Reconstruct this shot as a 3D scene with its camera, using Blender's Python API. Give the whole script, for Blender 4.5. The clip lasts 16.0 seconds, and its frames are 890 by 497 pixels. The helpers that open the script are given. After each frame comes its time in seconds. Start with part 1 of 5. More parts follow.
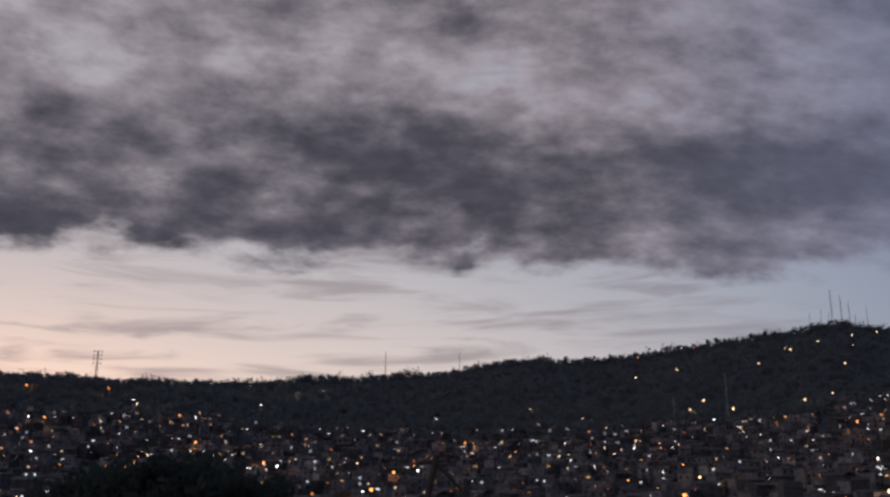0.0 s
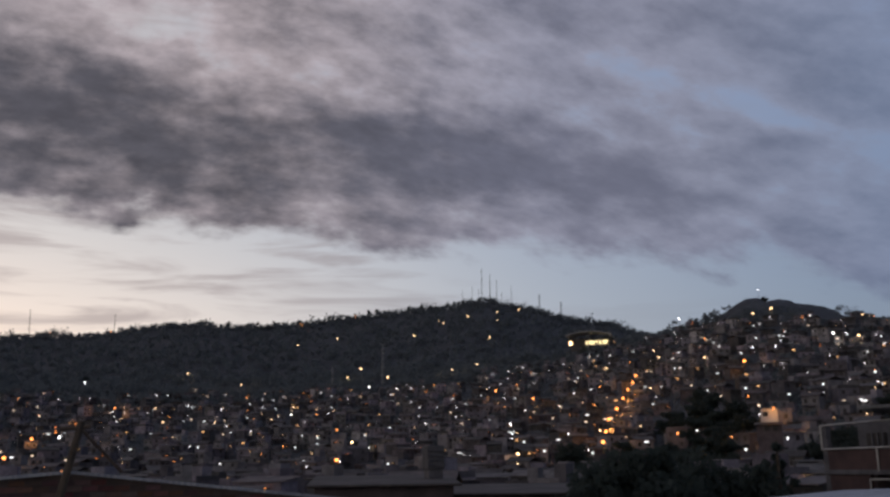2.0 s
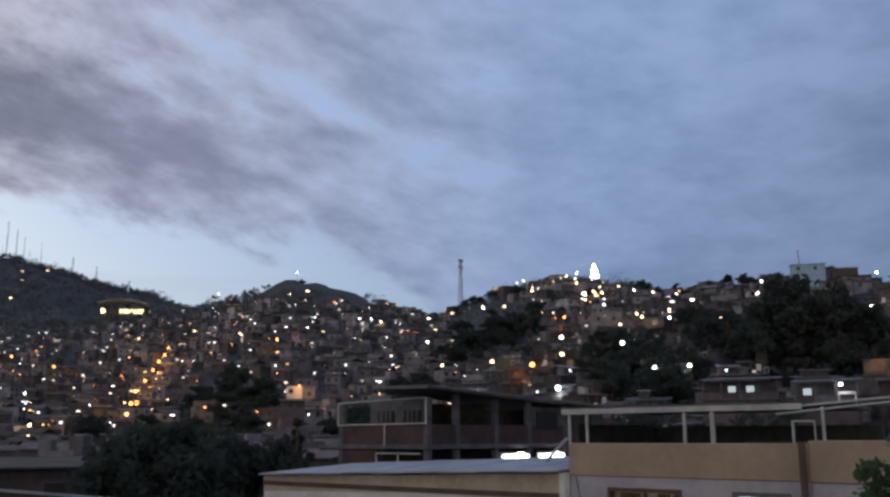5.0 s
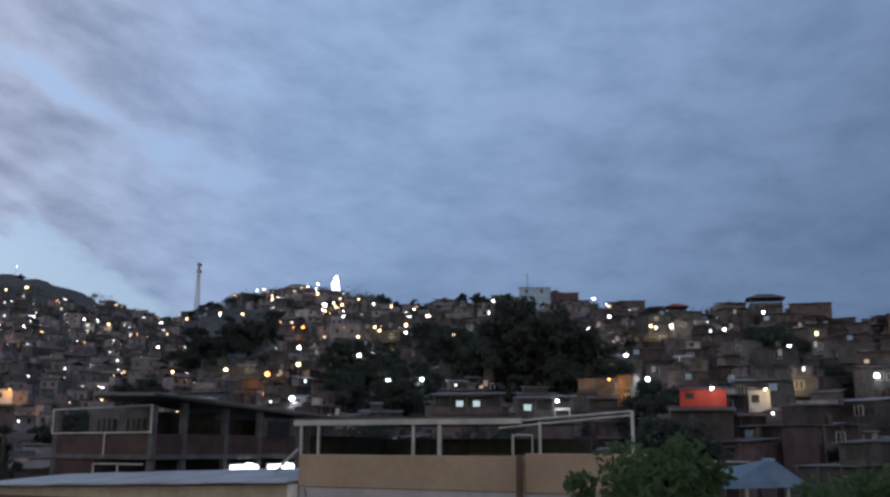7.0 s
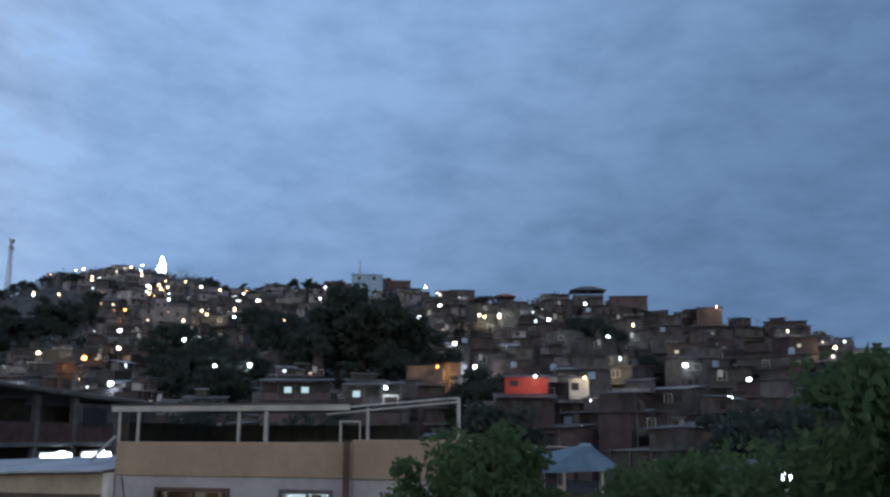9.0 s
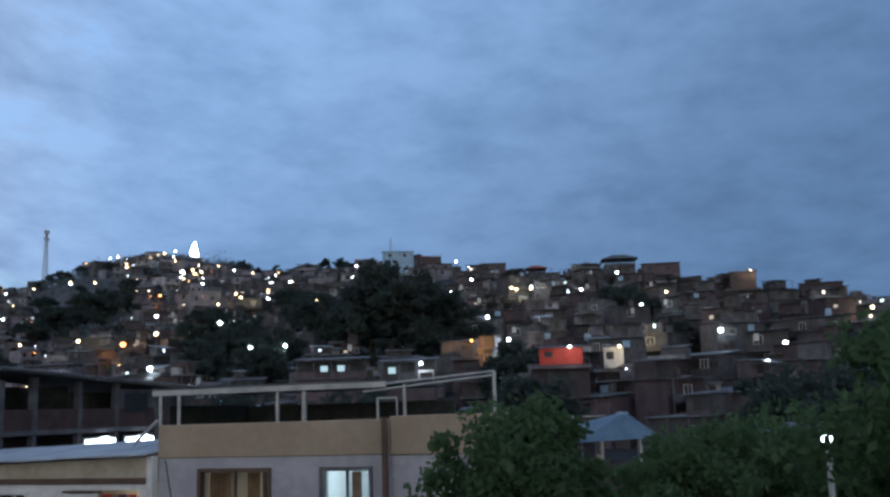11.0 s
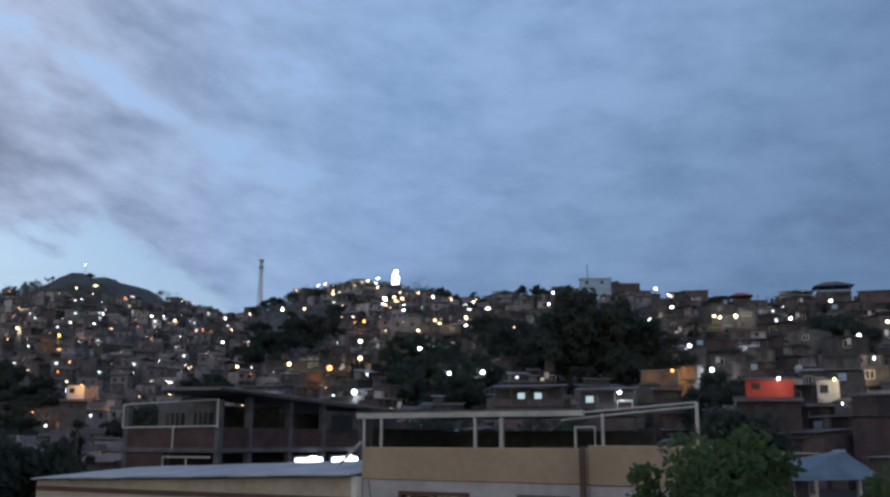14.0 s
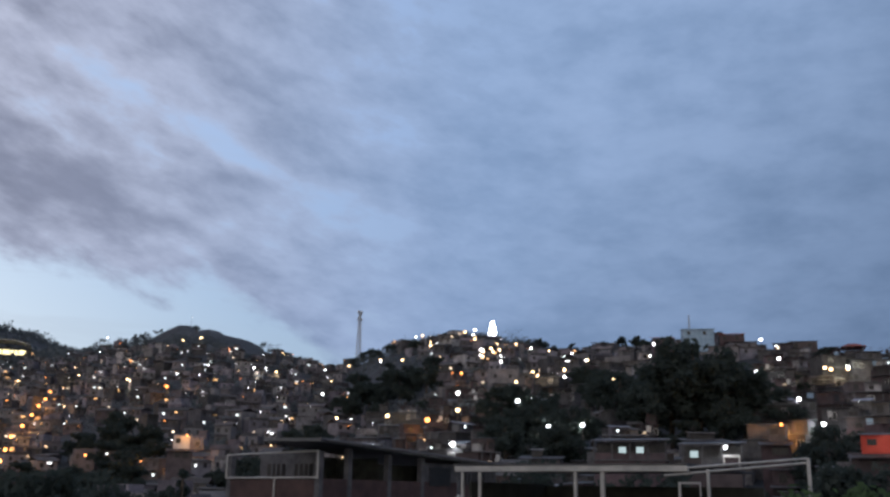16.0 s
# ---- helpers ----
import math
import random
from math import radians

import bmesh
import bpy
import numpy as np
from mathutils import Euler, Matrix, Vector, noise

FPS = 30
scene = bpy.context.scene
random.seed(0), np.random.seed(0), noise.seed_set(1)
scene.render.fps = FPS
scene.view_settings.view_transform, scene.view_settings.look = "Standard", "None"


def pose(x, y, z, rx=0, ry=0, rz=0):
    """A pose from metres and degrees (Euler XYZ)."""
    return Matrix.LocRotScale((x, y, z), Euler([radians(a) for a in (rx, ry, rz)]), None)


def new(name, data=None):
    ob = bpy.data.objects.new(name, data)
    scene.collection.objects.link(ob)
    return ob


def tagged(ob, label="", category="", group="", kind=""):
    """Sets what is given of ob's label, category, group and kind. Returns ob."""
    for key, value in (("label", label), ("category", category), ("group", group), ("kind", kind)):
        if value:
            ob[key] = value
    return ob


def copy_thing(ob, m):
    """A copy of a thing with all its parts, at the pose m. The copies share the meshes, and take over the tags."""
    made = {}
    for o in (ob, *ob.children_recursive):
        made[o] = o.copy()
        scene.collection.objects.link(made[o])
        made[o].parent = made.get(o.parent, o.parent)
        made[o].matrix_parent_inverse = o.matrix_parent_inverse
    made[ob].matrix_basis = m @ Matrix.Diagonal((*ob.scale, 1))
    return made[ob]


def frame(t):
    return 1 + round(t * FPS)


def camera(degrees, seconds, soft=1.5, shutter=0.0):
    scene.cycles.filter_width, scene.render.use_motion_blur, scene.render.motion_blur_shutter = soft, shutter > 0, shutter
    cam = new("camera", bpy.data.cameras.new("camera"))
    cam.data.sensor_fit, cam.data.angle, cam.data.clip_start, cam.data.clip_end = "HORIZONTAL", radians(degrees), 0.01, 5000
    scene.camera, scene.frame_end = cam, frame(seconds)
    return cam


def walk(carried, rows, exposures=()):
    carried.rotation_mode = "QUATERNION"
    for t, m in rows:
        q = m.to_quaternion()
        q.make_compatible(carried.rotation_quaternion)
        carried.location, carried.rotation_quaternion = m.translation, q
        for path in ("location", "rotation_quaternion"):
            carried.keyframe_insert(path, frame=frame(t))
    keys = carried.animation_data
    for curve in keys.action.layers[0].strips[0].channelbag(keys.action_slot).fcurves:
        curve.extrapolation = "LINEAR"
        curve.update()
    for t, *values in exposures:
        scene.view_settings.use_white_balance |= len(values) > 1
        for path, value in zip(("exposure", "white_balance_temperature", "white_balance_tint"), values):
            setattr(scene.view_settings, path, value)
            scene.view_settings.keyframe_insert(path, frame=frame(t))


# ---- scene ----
cam = camera(50.4, 16.0, soft=2.7)

# ---- the walk: a hand-held turn on a roof terrace, eye above the street ----
EYE = 7.0
ROWS = [
    (0, 105.12, -0.09, -0.02), (0.5, 103.48, -0.49, -5.89), (1, 103.02, -0.43, -10.64), (1.5, 102.60, -0.54, -15.41),
    (2, 103.01, 0.80, -20.18), (2.5, 103.25, 0.53, -26.70), (3, 103.30, 0.45, -32.01), (3.5, 103.29, 0.64, -36.17),
    (4, 102.34, 0.52, -39.60), (4.6, 101.49, 0.36, -44.31), (5.2, 101.18, 0.18, -49.55), (5.9, 101.26, -0.00, -54.90),
    (6.5, 101.58, -0.17, -59.92), (7, 101.89, -0.29, -63.71), (7.5, 101.80, -0.94, -66.78), (8, 101.68, -0.16, -69.05),
    (8.5, 101.50, -0.13, -72.09), (9, 101.13, -0.10, -73.92), (9.6, 100.56, 0.38, -75.01), (10.2, 99.97, 1.27, -74.18),
    (10.9, 99.63, 1.81, -72.13), (11.5, 99.78, 1.25, -69.55), (12, 100.17, 0.17, -67.48), (12.5, 100.27, 0.65, -65.62),
    (13, 100.23, 0.40, -64.69), (13.5, 100.67, -0.09, -62.31), (14, 101.44, -0.08, -60.03), (14.5, 102.32, -0.13, -58.88),
    (15, 102.52, -0.27, -57.40), (15.5, 104.08, -0.78, -55.81), (16, 104.49, -0.86, -54.21),
]
LOOKS = [(0.0, -0.54, 6550, 20), (0.5, -0.3, 6700, 17), (1.0, -0.18, 6750, 15), (2.0, -0.12, 6900, 16), (2.5, 0.05, 6800, 15), (3.0, 0.07, 6700, 15), (3.5, 0.26, 6600, 15), (4.0, 0.44, 6850, 17), (5.2, 0.56, 6550, 12),
         (7.0, 0.68, 6500, 10), (8.5, 0.75, 6100, 6), (9.0, 0.83, 5960, 4), (12.5, 0.82, 5720, 2), (14.0, 0.71, 6180, 6), (16.0, 0.68, 6550, 10)]
walk(cam, [(t, pose(0, 0, EYE, rx, ry, rz)) for t, rx, ry, rz in ROWS], LOOKS)


# ---- node helpers ----
class Nodes:
    def __init__(self, tree):
        self.t = tree
        self.t.nodes.clear()

    def add(self, kind, props=None, **ins):
        n = self.t.nodes.new(kind)
        props = props or {}
        if "operation" in props:
            n.operation, n.use_clamp = props["operation"], props["use_clamp"]
        if "interpolation_type" in props:
            n.interpolation_type = props["interpolation_type"]
        if "bands_direction" in props:
            n.bands_direction = props["bands_direction"]
        if "sky_type" in props:
            n.sky_type, n.sun_disc, n.altitude = "NISHITA", False, props["altitude"]
            n.sun_elevation, n.sun_rotation = props["sun_elevation"], props["sun_rotation"]
        for k, v in ins.items():
            key = int(k[1:]) if k[0] == "i" and k[1:].isdigit() else k.replace("_", " ")
            s = n.inputs[key]
            if isinstance(v, bpy.types.NodeSocket):
                self.t.links.new(v, s)
            else:
                s.default_value = v
        return n

    def math(self, op, a, b=0.0, c=0.0, clamp=False):
        return self.add("ShaderNodeMath", {"operation": op, "use_clamp": clamp}, i0=a, i1=b, i2=c).outputs[0]

    def step(self, v, lo, hi, a=0.0, b=1.0):
        return self.add("ShaderNodeMapRange", {"interpolation_type": "SMOOTHSTEP"}, Value=v, From_Min=lo, From_Max=hi, To_Min=a, To_Max=b).outputs[0]

    def noise(self, vec, scale, detail=4.0, rough=0.55, warp=0.0):
        return self.add("ShaderNodeTexNoise", None, Vector=vec, Scale=scale, Detail=detail, Roughness=rough, Distortion=warp).outputs[0]

    def mix(self, f, a, b, blend="MIX"):
        n = self.t.nodes.new("ShaderNodeMix")
        n.data_type, n.blend_type = "RGBA", blend
        for s, v in ((n.inputs[0], f), (n.inputs[6], a), (n.inputs[7], b)):
            if isinstance(v, bpy.types.NodeSocket):
                self.t.links.new(v, s)
            else:
                s.default_value = (*v, 1) if isinstance(v, tuple) and len(v) == 3 else v
        return n.outputs[2]


# ---- dusk sky: after sunset, glow low in the gap under a broken cloud deck ----
world = bpy.data.worlds.new("dusk_sky")
scene.world = world
world.use_nodes = True
N = Nodes(world.node_tree)
way = N.add("ShaderNodeTexCoord").outputs["Generated"]
xyz = N.add("ShaderNodeSeparateXYZ", None, Vector=way)
X, Y, Z = xyz.outputs
AZ = N.math("MULTIPLY", N.math("ARCTAN2", X, Y), 57.2958)
EL = N.math("MULTIPLY", N.math("ARCSINE", Z), 57.2958)
# cloud deck: rolls that lie level by the sunset and slant down towards the far side
up = N.math("ADD", N.math("MAXIMUM", Z, 0.0), 0.22)
px, py = N.math("DIVIDE", X, up), N.math("DIVIDE", Y, up)
deck = N.add("ShaderNodeCombineXYZ", None, X=px, Y=py, Z=0.0).outputs[0]
slant = N.math("ADD", EL, N.step(AZ, 8.0, 62.0, 0.0, 11.0))
rolls = N.add("ShaderNodeCombineXYZ", None, X=N.math("MULTIPLY", AZ, 0.11), Y=N.math("MULTIPLY", slant, 0.23), Z=1.7).outputs[0]
big = N.noise(rolls, 0.75, 2.0, 0.5, 0.0)
mid = N.noise(rolls, 2.0, 5.0, 0.56, 0.0)
fine = N.noise(deck, 8.0, 5.0, 0.58, 0.0)
lump = N.math("ADD", N.math("ADD", N.math("MULTIPLY", big, 0.26), N.math("MULTIPLY", mid, 0.46)), N.math("MULTIPLY", fine, 0.28))


def bank(az, el, wide, high, weight, tilt=0.0):
    """A soft bank of thicker (or, below zero, thinner) cloud about a bearing and an elevation."""
    a = N.math("SUBTRACT", AZ, az)
    e = N.math("SUBTRACT", N.math("SUBTRACT", EL, el), N.math("MULTIPLY", a, tilt))
    q = N.math("ADD", N.math("POWER", N.math("DIVIDE", a, wide), 2.0), N.math("POWER", N.math("DIVIDE", e, high), 2.0))
    return N.math("MULTIPLY", N.math("EXPONENT", N.math("MULTIPLY", q, -1.0)), weight)


for one in (bank(8, 18.6, 19, 2.9, 0.09, -0.02), bank(-5, 21.8, 7, 2.2, 0.07, -0.1), bank(-20, 16.0, 12, 2.4, 0.10, 0.05), bank(-26, 20.5, 6, 2.0, 0.07), bank(2, 29.0, 7, 1.8, 0.09), bank(24, 28.5, 6, 1.6, 0.06), bank(-12, 22.5, 4, 2.0, 0.05),
            bank(-24, 24.5, 6, 1.5, -0.07), bank(-14, 26.5, 2.0, 2.2, -0.08, -0.5), bank(3, 25.2, 11, 1.2, -0.11, -0.28), bank(19, 24.5, 8, 1.0, -0.09, 0.1), bank(-19, 18.8, 4, 0.6, -0.06),
            bank(24, 18.0, 10, 2.4, 0.05, -0.15), bank(34, 15.5, 9, 1.5, 0.05, -0.25), bank(33, 23.0, 13, 0.9, -0.13, -0.40), bank(42, 18.8, 8, 0.7, -0.11, -0.40), bank(28, 20.8, 5, 1.0, -0.06, -0.3), bank(48, 15.6, 5, 0.5, -0.08),
            bank(40, 24.0, 6, 1.5, 0.05, -0.3), bank(44, 14.5, 7, 3.0, -0.08), bank(26, 25.5, 6, 2.5, 0.05)):
    lump = N.math("ADD", lump, one)
# clear sky: warm where the sun went down, pale blue beyond, darker to the far side
nish = N.add("ShaderNodeTexSky", {"sky_type": "NISHITA", "sun_disc": False, "sun_elevation": radians(1.0), "sun_rotation": radians(-25), "altitude": 900.0})
warm = N.mix(N.step(EL, 4.0, 16.0), (0.92, 0.82, 0.76), (0.60, 0.63, 0.66))
pale = N.mix(N.step(EL, 6.0, 26.0), (0.40, 0.47, 0.57), (0.27, 0.37, 0.54))
far = N.mix(N.step(EL, 4.0, 25.0), (0.17, 0.25, 0.38), (0.19, 0.30, 0.52))
clear = N.mix(N.step(AZ, -8.0, 30.0), warm, pale)
clear = N.mix(N.step(AZ, 16.0, 50.0), clear, far)
clear = N.mix(0.06, clear, nish.outputs[0])
# clouds: grey mauve to the sunset side, blue-grey to the other
belt = N.math("MULTIPLY", N.math("SUBTRACT", N.step(EL, 12.5, 16.5), N.step(EL, 19.5, 24.0, 0.0, 1.35)), N.step(AZ, 18.0, 50.0, 0.06, 0.0))
shade = N.step(N.math("ADD", lump, belt), 0.35, 0.70)
left = N.mix(shade, (0.45, 0.42, 0.46), (0.094, 0.098, 0.122))
middle = N.mix(shade, (0.30, 0.335, 0.445), (0.148, 0.168, 0.238))
right = N.mix(shade, (0.192, 0.270, 0.422), (0.128, 0.194, 0.320))
dim = N.mix(shade, (0.082, 0.127, 0.215), (0.057, 0.092, 0.162))
right = N.mix(N.step(N.math("SUBTRACT", AZ, N.math("MULTIPLY", EL, 1.1)), 32.0, 86.0), right, dim)
cloud = N.mix(N.step(AZ, 6.0, 32.0), left, middle)
cloud = N.mix(N.step(AZ, 29.0, 58.0), cloud, right)
grain = N.math("ADD", 1.0, N.math("MULTIPLY", N.math("SUBTRACT", N.noise(rolls, 5.0, 4.0, 0.55), 0.5), N.step(AZ, 12.0, 40.0, 0.8, 0.08)))
cloud = N.mix(1.0, cloud, N.add("ShaderNodeCombineXYZ", None, X=grain, Y=grain, Z=grain).outputs[0], "MULTIPLY")
# how much the deck covers: open below its lower edge on the sunset side
edge = N.math("SUBTRACT", N.step(AZ, 0.0, 46.0, 14.1, 11.6), N.step(AZ, 38.0, 60.0, 0.0, 9.0))
ragged = N.math("ADD", EL, N.math("MULTIPLY", N.math("SUBTRACT", mid, 0.5), 6.0))
over = N.step(N.math("SUBTRACT", ragged, edge), -0.8, 1.1)
holes = N.math("MAXIMUM", N.step(lump, 0.33, 0.46, 0.35, 1.0), N.step(AZ, 36.0, 60.0, 0.0, 1.0))
cover = N.math("MULTIPLY", over, holes)
# thin streaks in the gap
low = N.add("ShaderNodeCombineXYZ", None, X=N.math("MULTIPLY", AZ, 0.10), Y=N.math("MULTIPLY", EL, 0.75), Z=3.0).outputs[0]
streak = N.step(N.noise(low, 1.0, 4.0, 0.55, 0.6), 0.46, 0.70, 0.0, 0.60)
gapside = N.math("MULTIPLY", streak, N.step(AZ, 12.0, 34.0, 1.0, 0.25))
clear = N.mix(gapside, clear, N.mix(N.step(AZ, 0.0, 40.0), (0.36, 0.32, 0.33), (0.24, 0.28, 0.35)))
sky = N.mix(cover, clear, cloud)
sky = N.mix(N.step(EL, 30.0, 60.0), sky, (0.165, 0.20, 0.285))
sky = N.mix(N.step(EL, -2.0, 1.0), (0.03, 0.03, 0.035), sky)
bg = N.add("ShaderNodeBackground", None, Color=sky, Strength=1.0)
N.t.links.new(bg.outputs[0], N.add("ShaderNodeOutputWorld").inputs[0])


# ---- materials ----
def material(name, low, high, scale=2.0, rough=0.85, metal=0.0, bump=0.3, vary=0.0, island=0.0, wave=0.0):
    """Two-scale variation between two colours, fine relief; vary by object or by island."""
    m = bpy.data.materials.new(name)
    m.use_nodes = True
    n = Nodes(m.node_tree)
    pos = n.add("ShaderNodeTexCoord").outputs["Object"]
    a = n.noise(pos, scale, 5.0, 0.6)
    b = n.noise(pos, scale * 9, 4.0, 0.6)
    f = n.step(n.math("ADD", n.math("MULTIPLY", a, 0.65), n.math("MULTIPLY", b, 0.35)), 0.36, 0.64)
    col = n.mix(f, low, high)
    rnd = n.add("ShaderNodeObjectInfo").outputs["Random"] if vary else n.add("ShaderNodeNewGeometry").outputs["Random Per Island"]
    k = vary or island
    if k:
        hsv = n.add("ShaderNodeHueSaturation", None, Hue=n.step(rnd, 0.0, 1.0, 0.5 - 0.06 * k, 0.5 + 0.05 * k), Saturation=n.step(n.math("FRACT", n.math("MULTIPLY", rnd, 7.3)), 0.0, 1.0, 1 - 0.7 * k, 1 + 0.3 * k),
                    Value=n.step(n.math("FRACT", n.math("MULTIPLY", rnd, 3.7)), 0.0, 1.0, 1 - 0.6 * k, 1 + 0.6 * k), Color=col)
        col = hsv.outputs[0]
    h = n.math("ADD", a, n.math("MULTIPLY", b, 0.5))
    if wave:
        w = n.add("ShaderNodeTexWave", {"bands_direction": "X"}, Vector=pos, Scale=wave).outputs[1]
        h = n.math("ADD", n.math("MULTIPLY", h, 0.3), w)
    bp = n.add("ShaderNodeBump", None, Strength=bump, Distance=0.02, Height=h).outputs[0]
    s = n.add("ShaderNodeBsdfPrincipled", None, Base_Color=col, Roughness=n.step(b, 0.3, 0.7, rough - 0.1, min(1.0, rough + 0.1)), Metallic=metal, Normal=bp)
    n.t.links.new(s.outputs[0], n.add("ShaderNodeOutputMaterial").inputs[0])
    return m


def foliage(name, low, high, scale):
    """Leaves: half of the light passes through them."""
    m = bpy.data.materials.new(name)
    m.use_nodes = True
    n = Nodes(m.node_tree)
    a = n.noise(n.add("ShaderNodeTexCoord").outputs["Object"], scale, 4.0, 0.6)
    rnd = n.add("ShaderNodeNewGeometry").outputs["Random Per Island"]
    col = n.mix(n.math("ADD", n.math("MULTIPLY", a, 0.6), n.math("MULTIPLY", rnd, 0.4)), low, high)
    d = n.add("ShaderNodeBsdfPrincipled", None, Base_Color=col, Roughness=0.8, Specular_IOR_Level=0.15)
    t = n.add("ShaderNodeBsdfTranslucent", None, Color=col)
    s = n.add("ShaderNodeMixShader", None, i0=0.5, i1=d.outputs[0], i2=t.outputs[0])
    n.t.links.new(s.outputs[0], n.add("ShaderNodeOutputMaterial").inputs[0])
    return m


def glowing(name, colour, strength, sampled=False):
    m = bpy.data.materials.new(name)
    m.use_nodes = True
    n = Nodes(m.node_tree)
    e = n.add("ShaderNodeEmission", None, Color=(*colour, 1), Strength=strength)
    n.t.links.new(e.outputs[0], n.add("ShaderNodeOutputMaterial").inputs[0])
    if not sampled:
        m.cycles.emission_sampling = "NONE"
    return m


# bluish lift for distance haze is mixed into the earth colour
M_EARTH = material("earth", (0.021, 0.025, 0.031), (0.036, 0.041, 0.049), 0.03)
M_BRICK = material("brick_wall", (0.054, 0.041, 0.047), (0.104, 0.076, 0.081), 0.6, vary=0.6)
# hillside brick with the bluish cast of dusk haze mixed into its colour
M_HAZYBRICKS = material("far_walls", (0.084, 0.082, 0.099), (0.180, 0.168, 0.190), 0.4, island=1.0)
M_PLASTER = material("plaster", (0.052, 0.052, 0.058), (0.110, 0.108, 0.113), 0.7, vary=0.6)
M_ZINC = material("zinc_roof", (0.055, 0.057, 0.066), (0.15, 0.152, 0.165), 0.8, 0.65, 0.3, 0.6, wave=2.5)
M_REDBRICK = material("red_brick", (0.072, 0.038, 0.036), (0.13, 0.066, 0.056), 1.5, vary=0.6)
M_DULLRED = material("dull_red_brick", (0.042, 0.027, 0.029), (0.080, 0.049, 0.048), 1.2)
M_GREYCON = material("grey_concrete", (0.058, 0.060, 0.069), (0.125, 0.127, 0.140), 1.2)
M_MORTAR = material("mortar", (0.06, 0.045, 0.04), (0.11, 0.085, 0.075), 2.0)
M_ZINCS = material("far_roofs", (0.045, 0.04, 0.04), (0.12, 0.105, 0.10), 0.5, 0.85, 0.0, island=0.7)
M_CONCRETE = material("concrete", (0.060, 0.060, 0.067), (0.130, 0.130, 0.139), 1.2)
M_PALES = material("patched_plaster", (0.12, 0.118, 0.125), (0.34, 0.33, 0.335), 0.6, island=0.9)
M_PALEROOFS = material("pale_sheet_roofs", (0.125, 0.135, 0.152), (0.28, 0.292, 0.32), 0.8, 0.6, 0.3, island=0.8)
M_TAN = material("tan_paint", (0.29, 0.225, 0.16), (0.37, 0.295, 0.215), 0.5)
M_CREAM = material("cream_paint", (0.32, 0.275, 0.205), (0.45, 0.40, 0.31), 0.6)
M_WHITE = material("white_paint", (0.50, 0.49, 0.47), (0.68, 0.67, 0.65), 0.7)
M_BROWN = material("brown_trim", (0.07, 0.045, 0.035), (0.12, 0.08, 0.06), 1.0)
M_STEEL = material("painted_steel", (0.30, 0.31, 0.31), (0.46, 0.46, 0.45), 2.0, 0.5, 0.3)
M_RUST = material("dark_steel", (0.05, 0.045, 0.045), (0.11, 0.095, 0.09), 2.0, 0.6, 0.5)
# near-black wall colour that holds the gloom under the two roofs
M_GLOOM = material("painted_gloom", (0.020, 0.024, 0.020), (0.046, 0.050, 0.042), 2.0)
# near-black for a cable, and for unlit insides painted as flat sheets
M_DARK = material("unlit_inside_and_cable", (0.012, 0.012, 0.014), (0.03, 0.028, 0.028), 1.0, 0.4)
M_WOOD = material("weathered_wood", (0.07, 0.05, 0.04), (0.14, 0.11, 0.085), 3.0)
M_LEAF = foliage("leaves", (0.050, 0.090, 0.042), (0.130, 0.195, 0.090), 0.8)
# paler, bluer than near leaves: haze over the far woods is painted in
M_HAZYWOODS = foliage("hazed_far_leaves", (0.125, 0.150, 0.165), (0.185, 0.210, 0.215), 0.05)
M_PALELEAF = foliage("pale_leaves", (0.15, 0.18, 0.155), (0.27, 0.31, 0.265), 0.8)
M_HILLTREE = foliage("dark_leaves", (0.040, 0.057, 0.053), (0.086, 0.105, 0.092), 0.2)
M_BARK = material("bark", (0.05, 0.04, 0.03), (0.10, 0.08, 0.06), 3.0)
M_BLUE = material("blue_sheet", (0.20, 0.31, 0.42), (0.32, 0.44, 0.56), 0.9, 0.5, 0.2, wave=2.0)
M_REDWALL = material("red_paint", (0.42, 0.045, 0.03), (0.55, 0.08, 0.05), 0.7)
M_REDROOF = material("red_tile_roof", (0.22, 0.05, 0.035), (0.33, 0.09, 0.06), 0.8)
G_WHITE = glowing("lamp_white", (0.93, 0.97, 1.0), 8)
G_PANE = glowing("far_lit_window", (1.0, 0.8, 0.58), 1.6)
G_PANE_COOL = glowing("far_lit_window_cool", (0.85, 0.97, 1.0), 1.8)
G_DIM = glowing("porch_white", (0.92, 0.96, 1.0), 2.5)
G_AMBER = glowing("porch_amber", (1.0, 0.55, 0.22), 2.2)
G_EMBER = glowing("porch_orange", (1.0, 0.28, 0.06), 2.0)
G_WARM = glowing("lamp_warm", (1.0, 0.66, 0.34), 6)
G_ORANGE = glowing("lamp_orange", (1.0, 0.33, 0.08), 5)
G_WINDOW = glowing("lit_window", (1.0, 0.75, 0.5), 0.5)
G_COOL = glowing("lit_window_cool", (0.75, 0.95, 1.0), 0.4)
G_TUBE = glowing("tube_light", (0.92, 0.97, 1.0), 5, True)
LAMPS = {"w": G_WHITE, "y": G_WARM, "o": G_ORANGE}
LIGHT = {"w": (0.9, 0.95, 1.0), "y": (1.0, 0.75, 0.42), "o": (1.0, 0.42, 0.10)}


# ---- mesh helpers ----
def part(name, bm, mat, parent=None, label=""):
    me = bpy.data.meshes.new(name)
    bm.to_mesh(me)
    bm.free()
    for m in mat if isinstance(mat, (list, tuple)) else [mat]:
        me.materials.append(m)
    ob = new(name, me)
    ob.parent = parent
    return tagged(ob, label)


